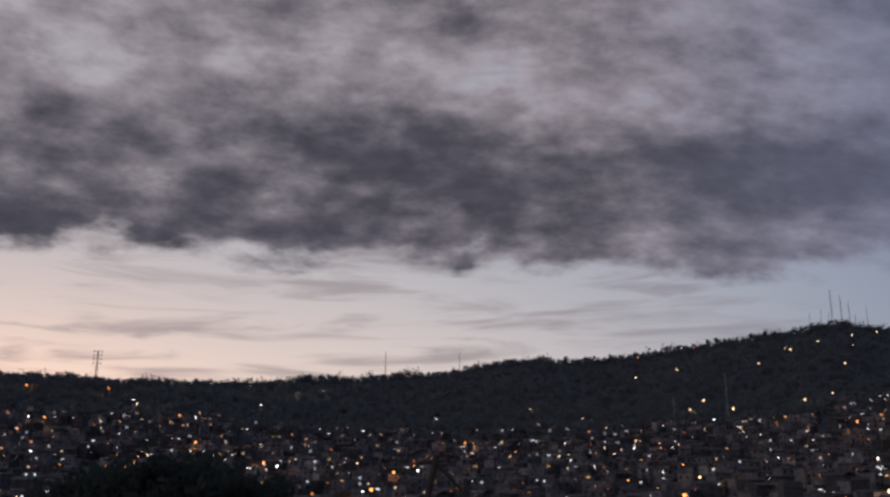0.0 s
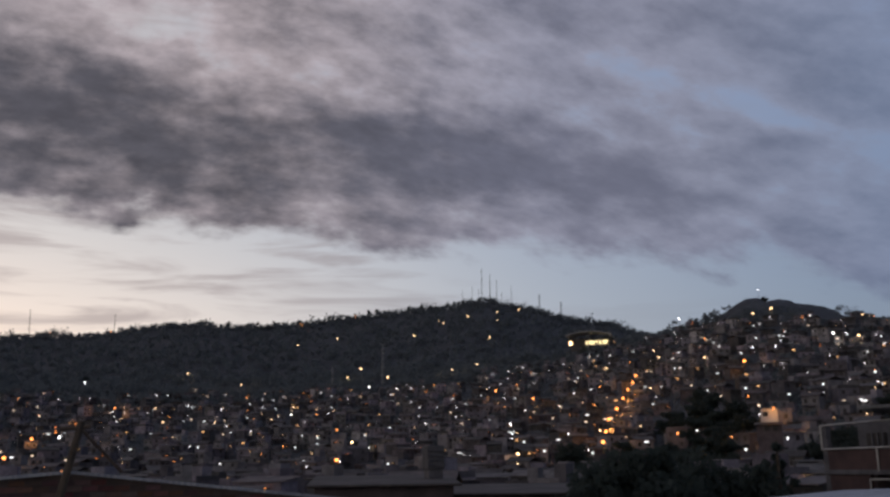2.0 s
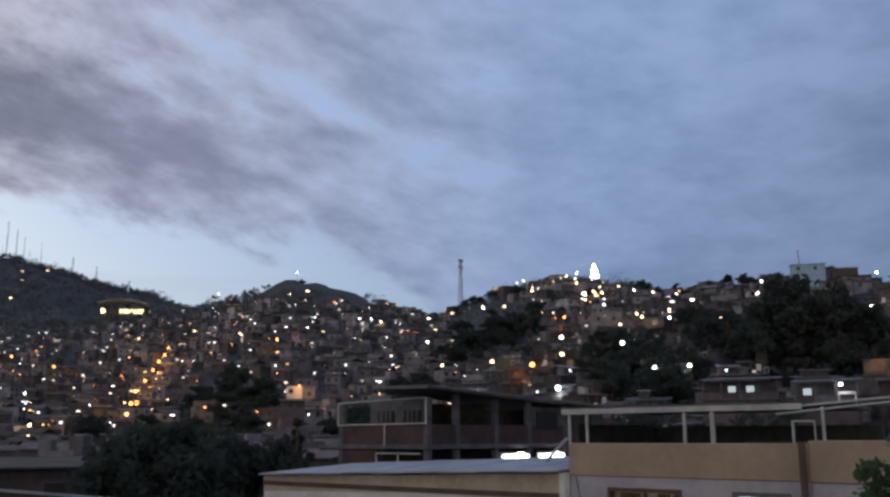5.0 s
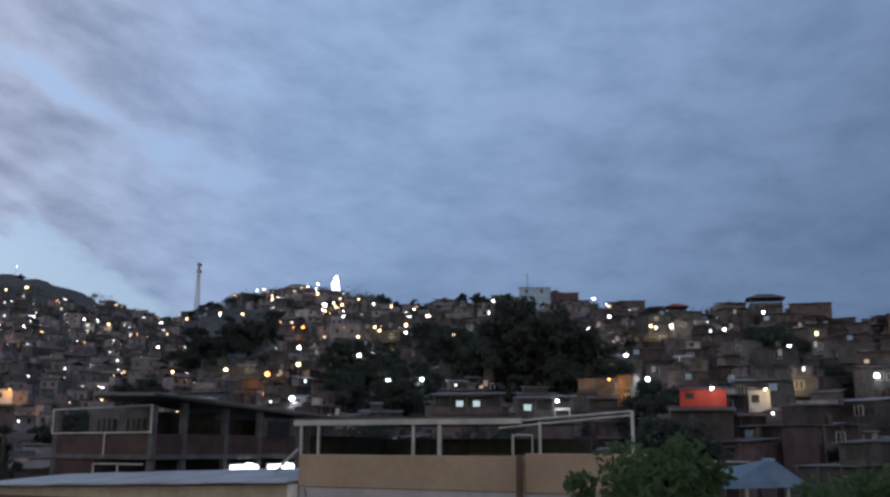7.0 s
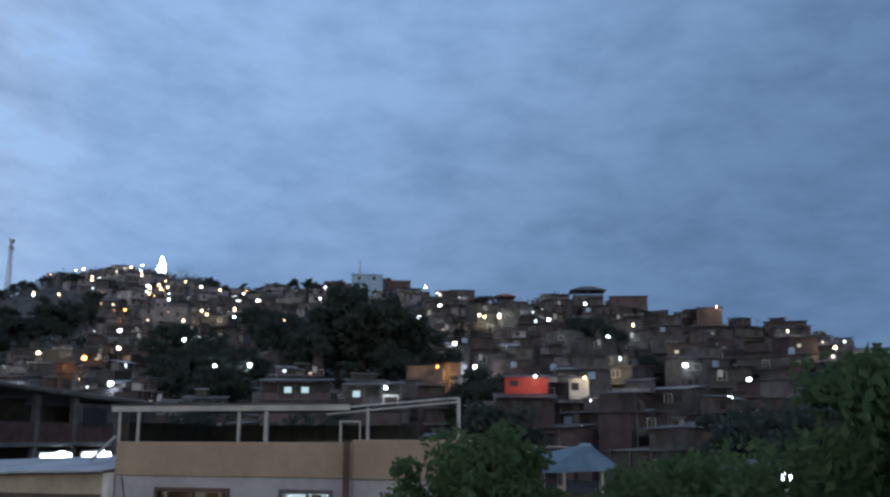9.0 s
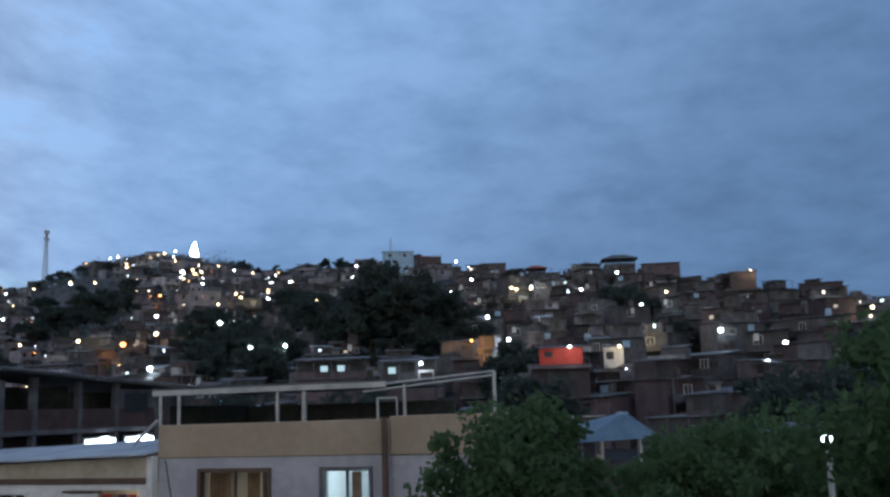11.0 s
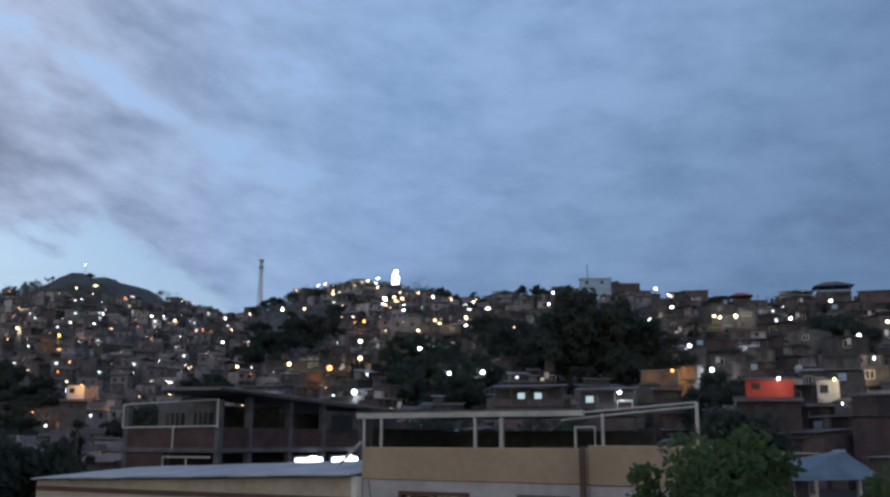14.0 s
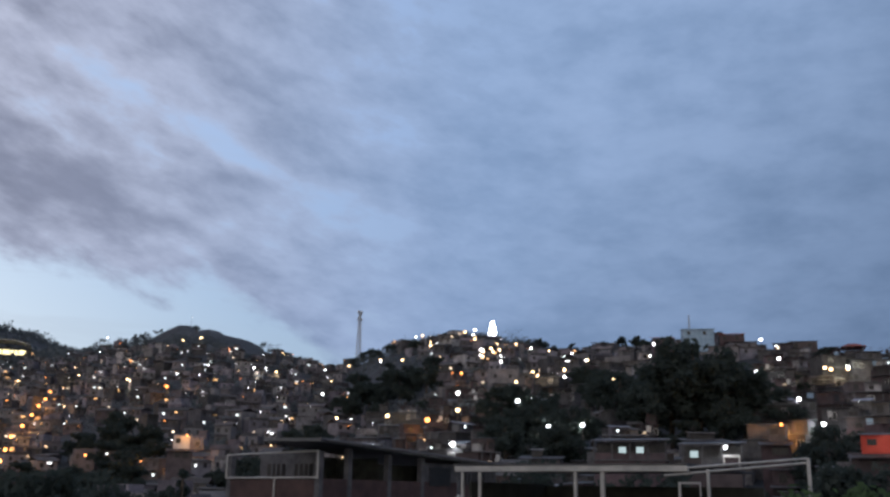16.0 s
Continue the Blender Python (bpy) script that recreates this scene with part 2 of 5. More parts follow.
def raw(name, verts, faces, mat, parent=None, index=None):
    me = bpy.data.meshes.new(name)
    me.from_pydata(verts, [], faces)
    for m in mat if isinstance(mat, (list, tuple)) else [mat]:
        me.materials.append(m)
    if index is not None:
        me.polygons.foreach_set("material_index", np.asarray(index, dtype=np.int32))
    ob = new(name, me)
    ob.parent = parent
    return ob


def empty(name, m, label, category, group=""):
    ob = new(name)
    ob.matrix_basis = m
    return tagged(ob, label, category, group)


def box(bm, x0, y0, z0, x1, y1, z1, bevel=0.0):
    r = bmesh.ops.create_cube(bm, size=1.0, matrix=Matrix.Translation(((x0 + x1) / 2, (y0 + y1) / 2, (z0 + z1) / 2)) @ Matrix.Diagonal((x1 - x0, y1 - y0, z1 - z0, 1)))
    if bevel:
        es = list({e for v in r["verts"] for e in v.link_edges})
        bmesh.ops.bevel(bm, geom=es, offset=bevel, segments=1, affect="EDGES")
    return bm


def boxed(*b, bevel=0.012):
    return box(bmesh.new(), *b, bevel=bevel)


def rod(bm, a, b, r0, r1=None, n=8):
    a, b = Vector(a), Vector(b)
    d = b - a
    m = Matrix.Translation((a + b) / 2) @ d.to_track_quat("Z", "Y").to_matrix().to_4x4()
    bmesh.ops.create_cone(bm, cap_ends=True, segments=n, radius1=r0, radius2=r0 if r1 is None else r1, depth=d.length, matrix=m)
    return bm


def slab(bm, corners, thick):
    """A sheet through four corners, with thickness downwards."""
    top = [bm.verts.new(c) for c in corners]
    low = [bm.verts.new((c[0], c[1], c[2] - thick)) for c in corners]
    bm.faces.new(top)
    bm.faces.new(low[::-1])
    for i in range(len(top)):
        j = (i + 1) % len(top)
        bm.faces.new((top[j], top[i], low[i], low[j]))
    bmesh.ops.recalc_face_normals(bm, faces=bm.faces)
    return bm


def spot(az, el, r):
    """The place at that bearing (clockwise from north), elevation and level distance from the eye."""
    a = radians(az)
    return Vector((r * math.sin(a), r * math.cos(a), EYE + r * math.tan(radians(el))))


# ---- the land: one sheet, a valley, the built slopes and the wooded ridge behind ----
SLOPE_AZ = [-60, -26, -15, -8, 0, 10, 20, 27, 31, 33.5, 36, 38, 40, 42, 45, 47, 48.5, 50.4, 52.4, 54.6, 57, 60, 63, 66, 69, 72, 75, 78, 82, 86, 90, 94, 97, 110, 180]
SLOPE_EL = [6.4, 6.6, 6.2, 5.5, 5.0, 5.2, 5.8, 6.3, 7.1, 7.4, 8.2, 9.2, 9.3, 8.7, 7.5, 6.9, 7.2, 8.1, 8.6, 9.1, 8.9, 8.6, 8.5, 8.6, 9.0, 8.6, 7.9, 6.8, 7.2, 6.5, 6.0, 5.3, 4.1, 3.0, 1.0]
SLOPE_R = [(-60, 900), (-8, 900), (20, 800), (38, 680), (45, 590), (50, 480), (57, 410), (66, 335), (75, 275), (86, 230), (97, 200), (180, 180)]
RIDGE = [(-60, 6.4), (-25, 6.75), (-13, 6.7), (-8, 7.12), (-1.5, 7.4), (2.3, 7.9), (5.7, 8.4), (8.1, 8.1), (14, 8.7), (20.6, 9.5), (23, 9.75), (25, 9.3), (27, 8.75), (30.4, 8.1), (33, 7.2), (37, 5.5), (45, 4.0), (180, 2.0)]
RIDGE_R = 1300.0


def heights(x, y):
    x, y = np.asarray(x, float), np.asarray(y, float)
    r = np.hypot(x, y) + 1e-6
    az = np.degrees(np.arctan2(x, y))
    ahead = np.clip((120 - np.abs(az - 35)) / 35, 0, 1)
    rc = np.interp(az, *zip(*SLOPE_R))
    zc = EYE + rc * np.tan(np.radians(np.interp(az, SLOPE_AZ, SLOPE_EL)))
    r0 = np.interp(az, (10, 30, 45, 58), (270, 200, 130, 88))
    t = np.clip((r - r0) / (rc - r0), 0, None)
    front = zc * np.minimum(t, 1) ** 1.25
    front = np.where(t > 1, zc - 0.30 * (r - rc), front)
    zr = EYE + RIDGE_R * np.tan(np.radians(np.interp(az, *zip(*RIDGE))))
    s = np.clip((r - 500) / (RIDGE_R - 500), 0, 1)
    back = np.where(r > RIDGE_R, zr - 0.35 * (r - RIDGE_R), zr * s ** 1.05)
    z = np.maximum(np.maximum(front, back), 0.0) * ahead
    rough = np.sin(x * 0.051 + 1.3) * np.sin(y * 0.043) + 0.6 * np.sin(x * 0.13 + y * 0.09)
    return z + np.clip((r - 90) / 150, 0, 1) * np.clip(z / 20, 0, 1) * rough * np.clip(r / 500, 0.4, 2.0)


def height(x, y):
    return float(heights(x, y))


def on_slope(az, el, lift):
    """Where the sight line at that bearing and elevation comes down to the given height over the slope."""
    for r in np.arange(70.0, 1320.0, 1.5):
        p = spot(az, el, r)
        if height(p.x, p.y) + lift >= p.z:
            return p
    return spot(az, el, 600.0)


def build_ground():
    azs = np.concatenate([np.arange(-180, -62, 6.0), np.arange(-62, 112, 0.6), np.arange(112, 180, 6.0), [180.0]])
    rs = np.concatenate([[0.0], np.geomspace(6, 1250, 130), np.linspace(1270, 1420, 14), np.geomspace(1500, 4600, 12)])
    A, Rr = np.meshgrid(np.radians(azs), rs, indexing="ij")
    x, y = Rr * np.sin(A), Rr * np.cos(A)
    z = heights(x, y)
    na, nr = A.shape
    v = np.stack([x, y, z], -1).reshape(-1, 3)
    i = (np.arange(na - 1)[:, None] * nr + np.arange(nr - 1)[None]).ravel()
    f = np.stack([i, i + 1, i + nr + 1, i + nr], -1)
    ob = raw("ground", v.tolist(), f.tolist(), M_EARTH)
    tagged(ob, "dark earth slopes rising to a wooded ridge", "ground", kind="structure")


build_ground()


# ---- far houses: two simple storeys each, joined, uncountable ----
def house_cells():
    rng = random.Random(4)
    r = 96.0
    while r < 700:
        step = 6.6 + r * 0.007
        da = math.degrees((7.6 + r * 0.004) / r)
        az = -32.0 + rng.random() * da
        while az < 104:
            rc = np.interp(az, *zip(*SLOPE_R))
            if r < rc * 1.015:
                a = az + rng.uniform(-0.45, 0.45) * da
                q = r + rng.uniform(-3.6, 3.6)
                yield a, q, rng
            az += da
        r += step


WOODED = [(46.3, 2.6, 1.6, 1.2), (43.5, 0.8, 3.0, 0.7), (57.6, 5.2, 1.3, 1.0), (63.4, 6.3, 1.1, 1.6), (35.0, 2.7, 2.8, 1.0), (68.5, 5.6, 4.2, 2.8), (60.0, 3.6, 3.2, 1.5), (51.0, 6.7, 3.0, 1.9), (39.5, 8.7, 3.2, 0.6), (76.0, 1.6, 1.6, 1.3), (82.3, 5.6, 1.4, 1.3), (32.5, 0.2, 5.0, 1.0), (49.5, 5.0, 1.8, 0.8), (97.0, 1.2, 3.0, 2.2)]


def wooded(az, el):
    return any(((az - a) / w) ** 2 + ((el - e) / h) ** 2 < 1 for a, e, w, h in WOODED)


CREST = [(33, 7.9), (36, 8.3), (38, 9.0), (40, 9.0), (42, 8.6), (44.8, 7.8), (47, 7.5), (48.5, 8.0), (50.3, 8.8), (52.4, 9.2), (54.6, 9.7), (57, 9.4), (60, 8.6), (65, 8.8), (67.3, 9.1), (69, 9.5), (71.8, 9.2), (74.5, 8.8), (76.2, 8.4), (78.8, 8.0), (82.6, 8.5), (84.1, 8.0), (88.8, 7.3), (92, 6.7), (95.8, 6.0), (97, 5.3), (104, 5.0)]


class Bulk:
    """Collects quads of many small pieces into one mesh."""
    def __init__(self):
        self.v, self.f, self.m = [], [], []

    def quad(self, a, b, c, d, mat=0):
        i = len(self.v)
        self.v += [tuple(a), tuple(b), tuple(c), tuple(d)]
        self.f.append((i, i + 1, i + 2, i + 3))
        self.m.append(mat)

    def block(self, m, x0, y0, z0, x1, y1, z1, mat=0):
        i = len(self.v)
        self.v += [tuple(m @ Vector(p)) for p in ((x0, y0, z0), (x1, y0, z0), (x1, y1, z0), (x0, y1, z0), (x0, y0, z1), (x1, y0, z1), (x1, y1, z1), (x0, y1, z1))]
        self.f += [tuple(i + k for k in q) for q in ((0, 1, 5, 4), (1, 2, 6, 5), (2, 3, 7, 6), (3, 0, 4, 7), (4, 5, 6, 7), (3, 2, 1, 0))]
        self.m += [mat] * 6

    def sheet(self, m, x0, x1, yf, zf, yb, zb, t, mat=0):
        i = len(self.v)
        self.v += [tuple(m @ Vector(p)) for p in ((x0, yf, zf), (x1, yf, zf), (x1, yb, zb), (x0, yb, zb), (x0, yf, zf - t), (x1, yf, zf - t), (x1, yb, zb - t), (x0, yb, zb - t))]
        self.f += [tuple(i + k for k in q) for q in ((0, 1, 2, 3), (4, 5, 1, 0), (5, 6, 2, 1), (6, 7, 3, 2), (7, 4, 0, 3), (7, 6, 5, 4))]
        self.m += [mat] * 6

    def ball(self, c, r, mat=0):
        i = len(self.v)
        c = Vector(c)
        self.v += [tuple(c + Vector(p) * r) for p in ((0, 0, 1), (1, 0, 0), (0, 1, 0), (-1, 0, 0), (0, -1, 0), (0, 0, -1))]
        for k in range(4):
            a, b = 1 + k, 1 + (k + 1) % 4
            self.f += [(i, i + a, i + b), (i + 5, i + b, i + a)]
            self.m += [mat] * 2

    def make(self, name, mats):
        return raw(name, self.v, self.f, mats, None, self.m)


def facing(az, q, z, twist):
    """A house pose: its front (-y) looks down the slope, towards the valley."""
    a = radians(az)
    return Matrix.Translation((q * math.sin(a), q * math.cos(a), z)) @ Matrix.Rotation(-a + radians(twist), 4, "Z")


NEAR_HOUSES, sheds = [], []
far_walls, far_roofs, far_lights = Bulk(), Bulk(), Bulk()
for az, q, rng in house_cells():
    x, y = q * math.sin(radians(az)), q * math.cos(radians(az))
    z = height(x, y) + rng.uniform(-0.8, 0.8)
    el = math.degrees(math.atan2(z + 3 - EYE, q))
    if wooded(az, el) or rng.random() < (0.12 if az > 30 else 0.2):
        continue
    if az < 22 and el > 4.9 - 0.02 * abs(az - 8) and az > -10:
        if rng.random() < 0.8:
            continue
    if 35.5 < az < 44 and el > 8.05:
        continue
    w, d = rng.uniform(4.0, 9.0) * (1.0 if az > 45 else 0.85), rng.uniform(4.5, 6.5)
    floors = rng.choice((1, 1, 1, 1, 2, 2, 2) if az < 76 else (1, 1, 2, 2, 2, 3, 3))
    h = 2.4 * floors + rng.uniform(0.0, 0.5)
    if az > 33:
        limit = np.interp(az, *zip(*CREST))
        slack = 0.35 if az > 76 else 0.0
        if math.degrees(math.atan2(z + h + (2.4 if az > 64 else 0.4) - EYE, q)) > limit + slack:
            floors, h = 1, 2.5
        if math.degrees(math.atan2(z + h + (1.9 if az > 64 else 0.2) - EYE, q)) > limit + 0.1 + slack * 1.3:
            continue
    twist = rng.choice((0, 8, -12, 25, -30, 45, -40)) + rng.uniform(-8, 8)
    m = facing(az, q, z, twist)
    if az > 44 and q < 330:
        sheds.append((m, w, d, h, q))
    if az > 50 and q < 265:
        NEAR_HOUSES.append((m, w, d, h, floors, rng.random(), az, q))
        continue
    skin = 2 if rng.random() < 0.10 else 0
    far_walls.block(m, -w / 2, 0, -4.0, w / 2, d, h, skin)
    if rng.random() < 0.5:
        far_walls.block(m, -w / 2 + 0.4, -1.2, h - 2.7, w / 2 - rng.uniform(0.4, 2.0), 0, h - 2.4, 0)
    style = rng.random()
    if style < 0.55:
        far_roofs.sheet(m, -w / 2 - 0.35, w / 2 + 0.35, -rng.uniform(0.3, 1.2), h + 0.05, d + 0.3, h + rng.uniform(0.2, 0.9), 0.12, 0)
    elif style < 0.8:
        far_roofs.sheet(m, -w / 2 - 0.3, w / 2 + 0.3, -0.5, h + 0.05, d / 2 + 0.05, h + 1.1, 0.12, 0)
        far_roofs.sheet(m, -w / 2 - 0.3, w / 2 + 0.3, d / 2 - 0.05, h + 1.1, d + 0.4, h + 0.05, 0.12, 0)
    else:
        far_walls.block(m, -w / 2, 0.0, h, w / 2, 0.15, h + 0.8, 0)
        far_walls.block(m, -w / 2, 0.15, h, -w / 2 + 0.15, d, h + 0.8, 0)
        far_walls.block(m, w * 0.1, d * 0.5, h, w / 2, d, h + 2.3, 0)
    for k in range(floors):
        for s in (-0.27, 0.22):
            lit = rng.random()
            if lit < 0.91:
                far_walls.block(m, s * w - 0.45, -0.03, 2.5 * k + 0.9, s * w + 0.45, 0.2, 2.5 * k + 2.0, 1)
            else:
                far_lights.block(m, s * w - 0.4, -0.04, 2.5 * k + 1.2, s * w + 0.35, 0.1, 2.5 * k + 1.75, 3 if lit < 0.95 else 4)
    if rng.random() < 0.16:
        u = rng.uniform(-w / 2, w / 4)
        far_lights.block(m, u, -0.25, h - 0.75, u + rng.uniform(0.5, 1.5), -0.1, h - 0.45, rng.choice((4, 5, 5, 6)))
    if rng.random() < (0.5 if az < 62 else 0.36):
        p = m @ Vector((rng.uniform(-w / 2, w / 2), -0.5, h - rng.uniform(0.2, 1.2)))
        far_lights.ball(p, rng.choice((0.08, 0.1, 0.12, 0.16, 0.25)) * (1 + q / 1100), rng.choice((0, 0, 1, 1, 1, 2, 2, 5, 5, 6, 6, 7) if az > 36 else (0, 0, 1, 1, 1, 2, 2, 2, 5, 6, 6, 7)))
# lean-tos, upper rooms, yard walls and small lamps crowding round the nearer houses
shed_walls, shed_roofs = Bulk(), Bulk()
rng = random.Random(91)
for m, w, d, h, q in sheds:
    for _ in range(rng.choice((2, 3, 4))):
        a, b, c = rng.uniform(1.4, 4.2), rng.uniform(1.5, 3.0), rng.uniform(1.7, 2.7)
        place = rng.random()
        if place < 0.22 and q < 240:
            x, y, z, foot = rng.uniform(-w / 2, w / 2 - a * 0.7), d * 0.35, h + 0.05, 0.0
            c *= 0.62
        elif place < 0.7:
            x, y, z, foot = rng.uniform(-w / 2 - 1.5, w / 2 - a + 1.0), -b - rng.uniform(0.0, 1.6), rng.uniform(-2.6, -0.4), 3.0
        else:
            x, y, z, foot = rng.choice((-w / 2 - a + 0.1, w / 2 - 0.1)), rng.uniform(-0.5, 1.5), rng.uniform(-1.5, 0.6), 3.5
        shed_walls.block(m, x, y, z - foot, x + a, y + b, z + c, rng.choice((0, 0, 2)))
        shed_roofs.sheet(m, x - 0.3, x + a + 0.3, y - rng.uniform(0.2, 0.9), z + c + 0.02, y + b + 0.2, z + c + rng.uniform(0.15, 0.6), 0.08, rng.choice((0, 0, 1)))
        u = x + a * rng.uniform(0.15, 0.5)
        roll = rng.random()
        if roll < 0.55:
            shed_walls.block(m, u, y - 0.03, z + c * 0.35, u + rng.uniform(0.5, 1.1), y + 0.2, z + c * 0.8, 1)
        elif roll < 0.72:
            far_lights.block(m, u, y - 0.03, z + c * 0.5, u + rng.uniform(0.25, 0.6), y + 0.1, z + c * 0.5 + rng.uniform(0.3, 0.6), rng.choice((3, 4, 4)))
        elif roll < 0.82:
            far_lights.ball(m @ Vector((u, y - 0.3, z + c - 0.2)), rng.choice((0.06, 0.08, 0.11)), rng.choice((0, 0, 1, 5)))
        if rng.random() < 0.25:
            shed_walls.block(m, x - 1.5, y - 0.8, z - foot, x + a + rng.uniform(0, 2), y - 0.65, z + rng.uniform(0.2, 0.9), 2)
tagged(shed_walls.make("lean_tos", [M_HAZYBRICKS, M_DARK, M_PALES]), "patched brick and plaster lean-tos crowding between the houses", "sheds", kind="stuff")
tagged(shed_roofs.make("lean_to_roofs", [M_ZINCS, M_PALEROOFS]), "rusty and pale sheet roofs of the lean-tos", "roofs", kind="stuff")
tagged(far_walls.make("hillside_houses", [M_HAZYBRICKS, M_DARK, M_PALES]), "crowded small brick and plaster houses covering the hillside", "houses", kind="stuff")
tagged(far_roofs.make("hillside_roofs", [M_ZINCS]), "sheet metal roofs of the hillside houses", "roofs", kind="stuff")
tagged(far_lights.make("hillside_lights", [G_WHITE, G_WARM, G_ORANGE, G_PANE, G_PANE_COOL, G_DIM, G_AMBER, G_EMBER]), "small porch lamps and lit windows on the hillside", "lights", kind="stuff")


# ---- near hillside houses, each a thing ----
def house_kind(w, d, h, floors, wall, roof, seed, label):
    rng = random.Random(seed)
    top = empty("house", Matrix.Identity(4), label, "house", "houses on the near slope")
    bm = boxed(-w / 2, 0, -5, w / 2, d, h, bevel=0.03)
    if rng.random() < 0.6:
        box(bm, w / 2 - rng.uniform(1.6, 2.6), -rng.uniform(0.8, 1.6), -5, w / 2 - 0.1, 0.05, 2.4 * max(1, floors - 1), 0.03)
    part("wall", bm, wall, top)
    over = rng.uniform(0.3, 1.1)
    rise = rng.uniform(0.15, 0.8)
    bm = slab(bmesh.new(), [(-w / 2 - 0.3, -over, h + 0.07), (w / 2 + 0.35, -over, h + 0.07 + rng.uniform(-0.1, 0.2)), (w / 2 + 0.3, d + 0.25, h + rise), (-w / 2 - 0.25, d + 0.25, h + rise)], 0.07)
    part("roof", bm, roof, top, "rusted sheet metal roof")
    for k in range(floors):
        z = 2.4 * k
        spots = sorted(rng.sample([-0.38, -0.2, 0.0, 0.17, 0.36], rng.choice((2, 3)) if w > 7 else 2))
        for i, s in enumerate(spots):
            ww, wh = rng.choice((0.8, 1.0, 1.2)), rng.choice((0.9, 1.1))
            lit = rng.random()
            if lit > 0.91:
                ww, wh = 0.6, 0.5
            if k == 0 and i == 1:
                bm = boxed(s * w - 0.45, -0.05, 0.0, s * w + 0.45, 0.06, 2.05)
                part("door", bm, rng.choice((M_BROWN, M_RUST)), top)
                continue
            x0, z0 = s * w - ww / 2, z + 0.95
            bm = bmesh.new()
            for b in ((x0 - 0.07, z0 - 0.07, x0 + ww + 0.07, z0), (x0 - 0.07, z0 + wh, x0 + ww + 0.07, z0 + wh + 0.07), (x0 - 0.07, z0, x0, z0 + wh), (x0 + ww, z0, x0 + ww + 0.07, z0 + wh), (x0 + ww / 2 - 0.03, z0, x0 + ww / 2 + 0.03, z0 + wh)):
                box(bm, b[0], -0.07, b[1], b[2], 0.03, b[3])
            win = part("window", bm, rng.choice((M_WHITE, M_CONCRETE, M_RUST)), top)
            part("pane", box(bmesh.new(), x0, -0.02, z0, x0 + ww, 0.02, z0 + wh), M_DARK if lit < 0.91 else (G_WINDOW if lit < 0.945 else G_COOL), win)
    if floors > 1 and rng.random() < 0.7:
        z = 2.4 * (floors - 1)
        part("balcony_slab", boxed(-w / 2, -1.1, z - 0.15, w / 2 - 0.3, 0, z, bevel=0.02), M_CONCRETE, top)
        bm = bmesh.new()
        rod(bm, (-w / 2 + 0.05, -1.05, z + 0.9), (w / 2 - 0.35, -1.05, z + 0.9), 0.035, n=5)
        for i in range(9):
            x = -w / 2 + 0.06 + i * (w - 0.42) / 8
            rod(bm, (x, -1.05, z), (x, -1.05, z + 0.9), 0.025, n=4)
        part("railing", bm, M_RUST, top)
    if rng.random() < 0.6:
        a = rng.uniform(0.35, 0.55) * w
        x0 = rng.choice((-w / 2, w / 2 - a))
        part("upper_room", boxed(x0, d * 0.3, h - 0.2, x0 + a, d - 0.2, h + 2.1, bevel=0.03), rng.choice((wall, M_BRICK, M_PLASTER)), top)
        part("upper_roof", slab(bmesh.new(), [(x0 - 0.3, d * 0.3 - 0.7, h + 2.13), (x0 + a + 0.3, d * 0.3 - 0.7, h + 2.2), (x0 + a + 0.3, d + 0.1, h + 2.5), (x0 - 0.3, d + 0.1, h + 2.45)], 0.06), M_ZINC, top)
        part("upper_opening", boxed(x0 + a * 0.3, d * 0.3 - 0.04, h + 0.6, x0 + a * 0.3 + 0.9, d * 0.3 + 0.05, h + 1.7), M_DARK, top)
    if rng.random() < 0.7:
        x0 = rng.choice((-w / 2 - 1.9, w / 2 + 0.1))
        part("side_shed", boxed(x0, 0.6, -5, x0 + 1.8, 3.4, 1.6, bevel=0.03), rng.choice((M_BRICK, M_CONCRETE)), top)
        part("shed_roof", slab(bmesh.new(), [(x0 - 0.25, 0.1, 1.62), (x0 + 2.05, 0.1, 1.68), (x0 + 2.05, 3.7, 2.1), (x0 - 0.25, 3.7, 2.0)], 0.05), M_ZINC, top, "patched sheet roof")
    if rng.random() < 0.5:
        for x in (-w / 2 + 0.15, -w * 0.1, w * 0.3):
            part("porch_post", boxed(x - 0.07, -over + 0.1, -2.0, x + 0.07, -over + 0.24, h, bevel=0.01), M_CONCRETE, top)
        part("porch_parapet", boxed(-w / 2, -over + 0.08, h - 2.5, w * 0.3, -over + 0.2, h - 1.6, bevel=0.02), rng.choice((M_BRICK, M_PLASTER)), top)
    if rng.random() < 0.4:
        x0 = rng.uniform(-w * 0.4, w * 0.1)
        part("cloth_line", boxed(x0, -over - 0.06, h - 1.3, x0 + rng.uniform(0.6, 1.3), -over - 0.02, h - 0.3), rng.choice((M_WHITE, M_BLUE, M_PLASTER)), top, "washing hung under the eave")
    if rng.random() < 0.4:
        bm = bmesh.new()
        rod(bm, (w * 0.25, d * 0.6, h + rise), (w * 0.25, d * 0.6, h + rise + 1.0), 0.5, 0.42, 10)
        part("water_tank", bm, rng.choice((M_RUST, M_BLUE)), top, "round roof water tank")
    if rng.random() < 0.5:
        bm = bmesh.new()
        rod(bm, (-w * 0.3, 0.5, h), (-w * 0.3, 0.5, h + 2.2), 0.03, n=4)
        for k in range(4):
            rod(bm, (-w * 0.3 - 0.5, 0.5, h + 1.4 + 0.2 * k), (-w * 0.3 + 0.5, 0.5, h + 1.4 + 0.2 * k), 0.02, n=4)
        part("aerial", bm, M_RUST, top)
    return top


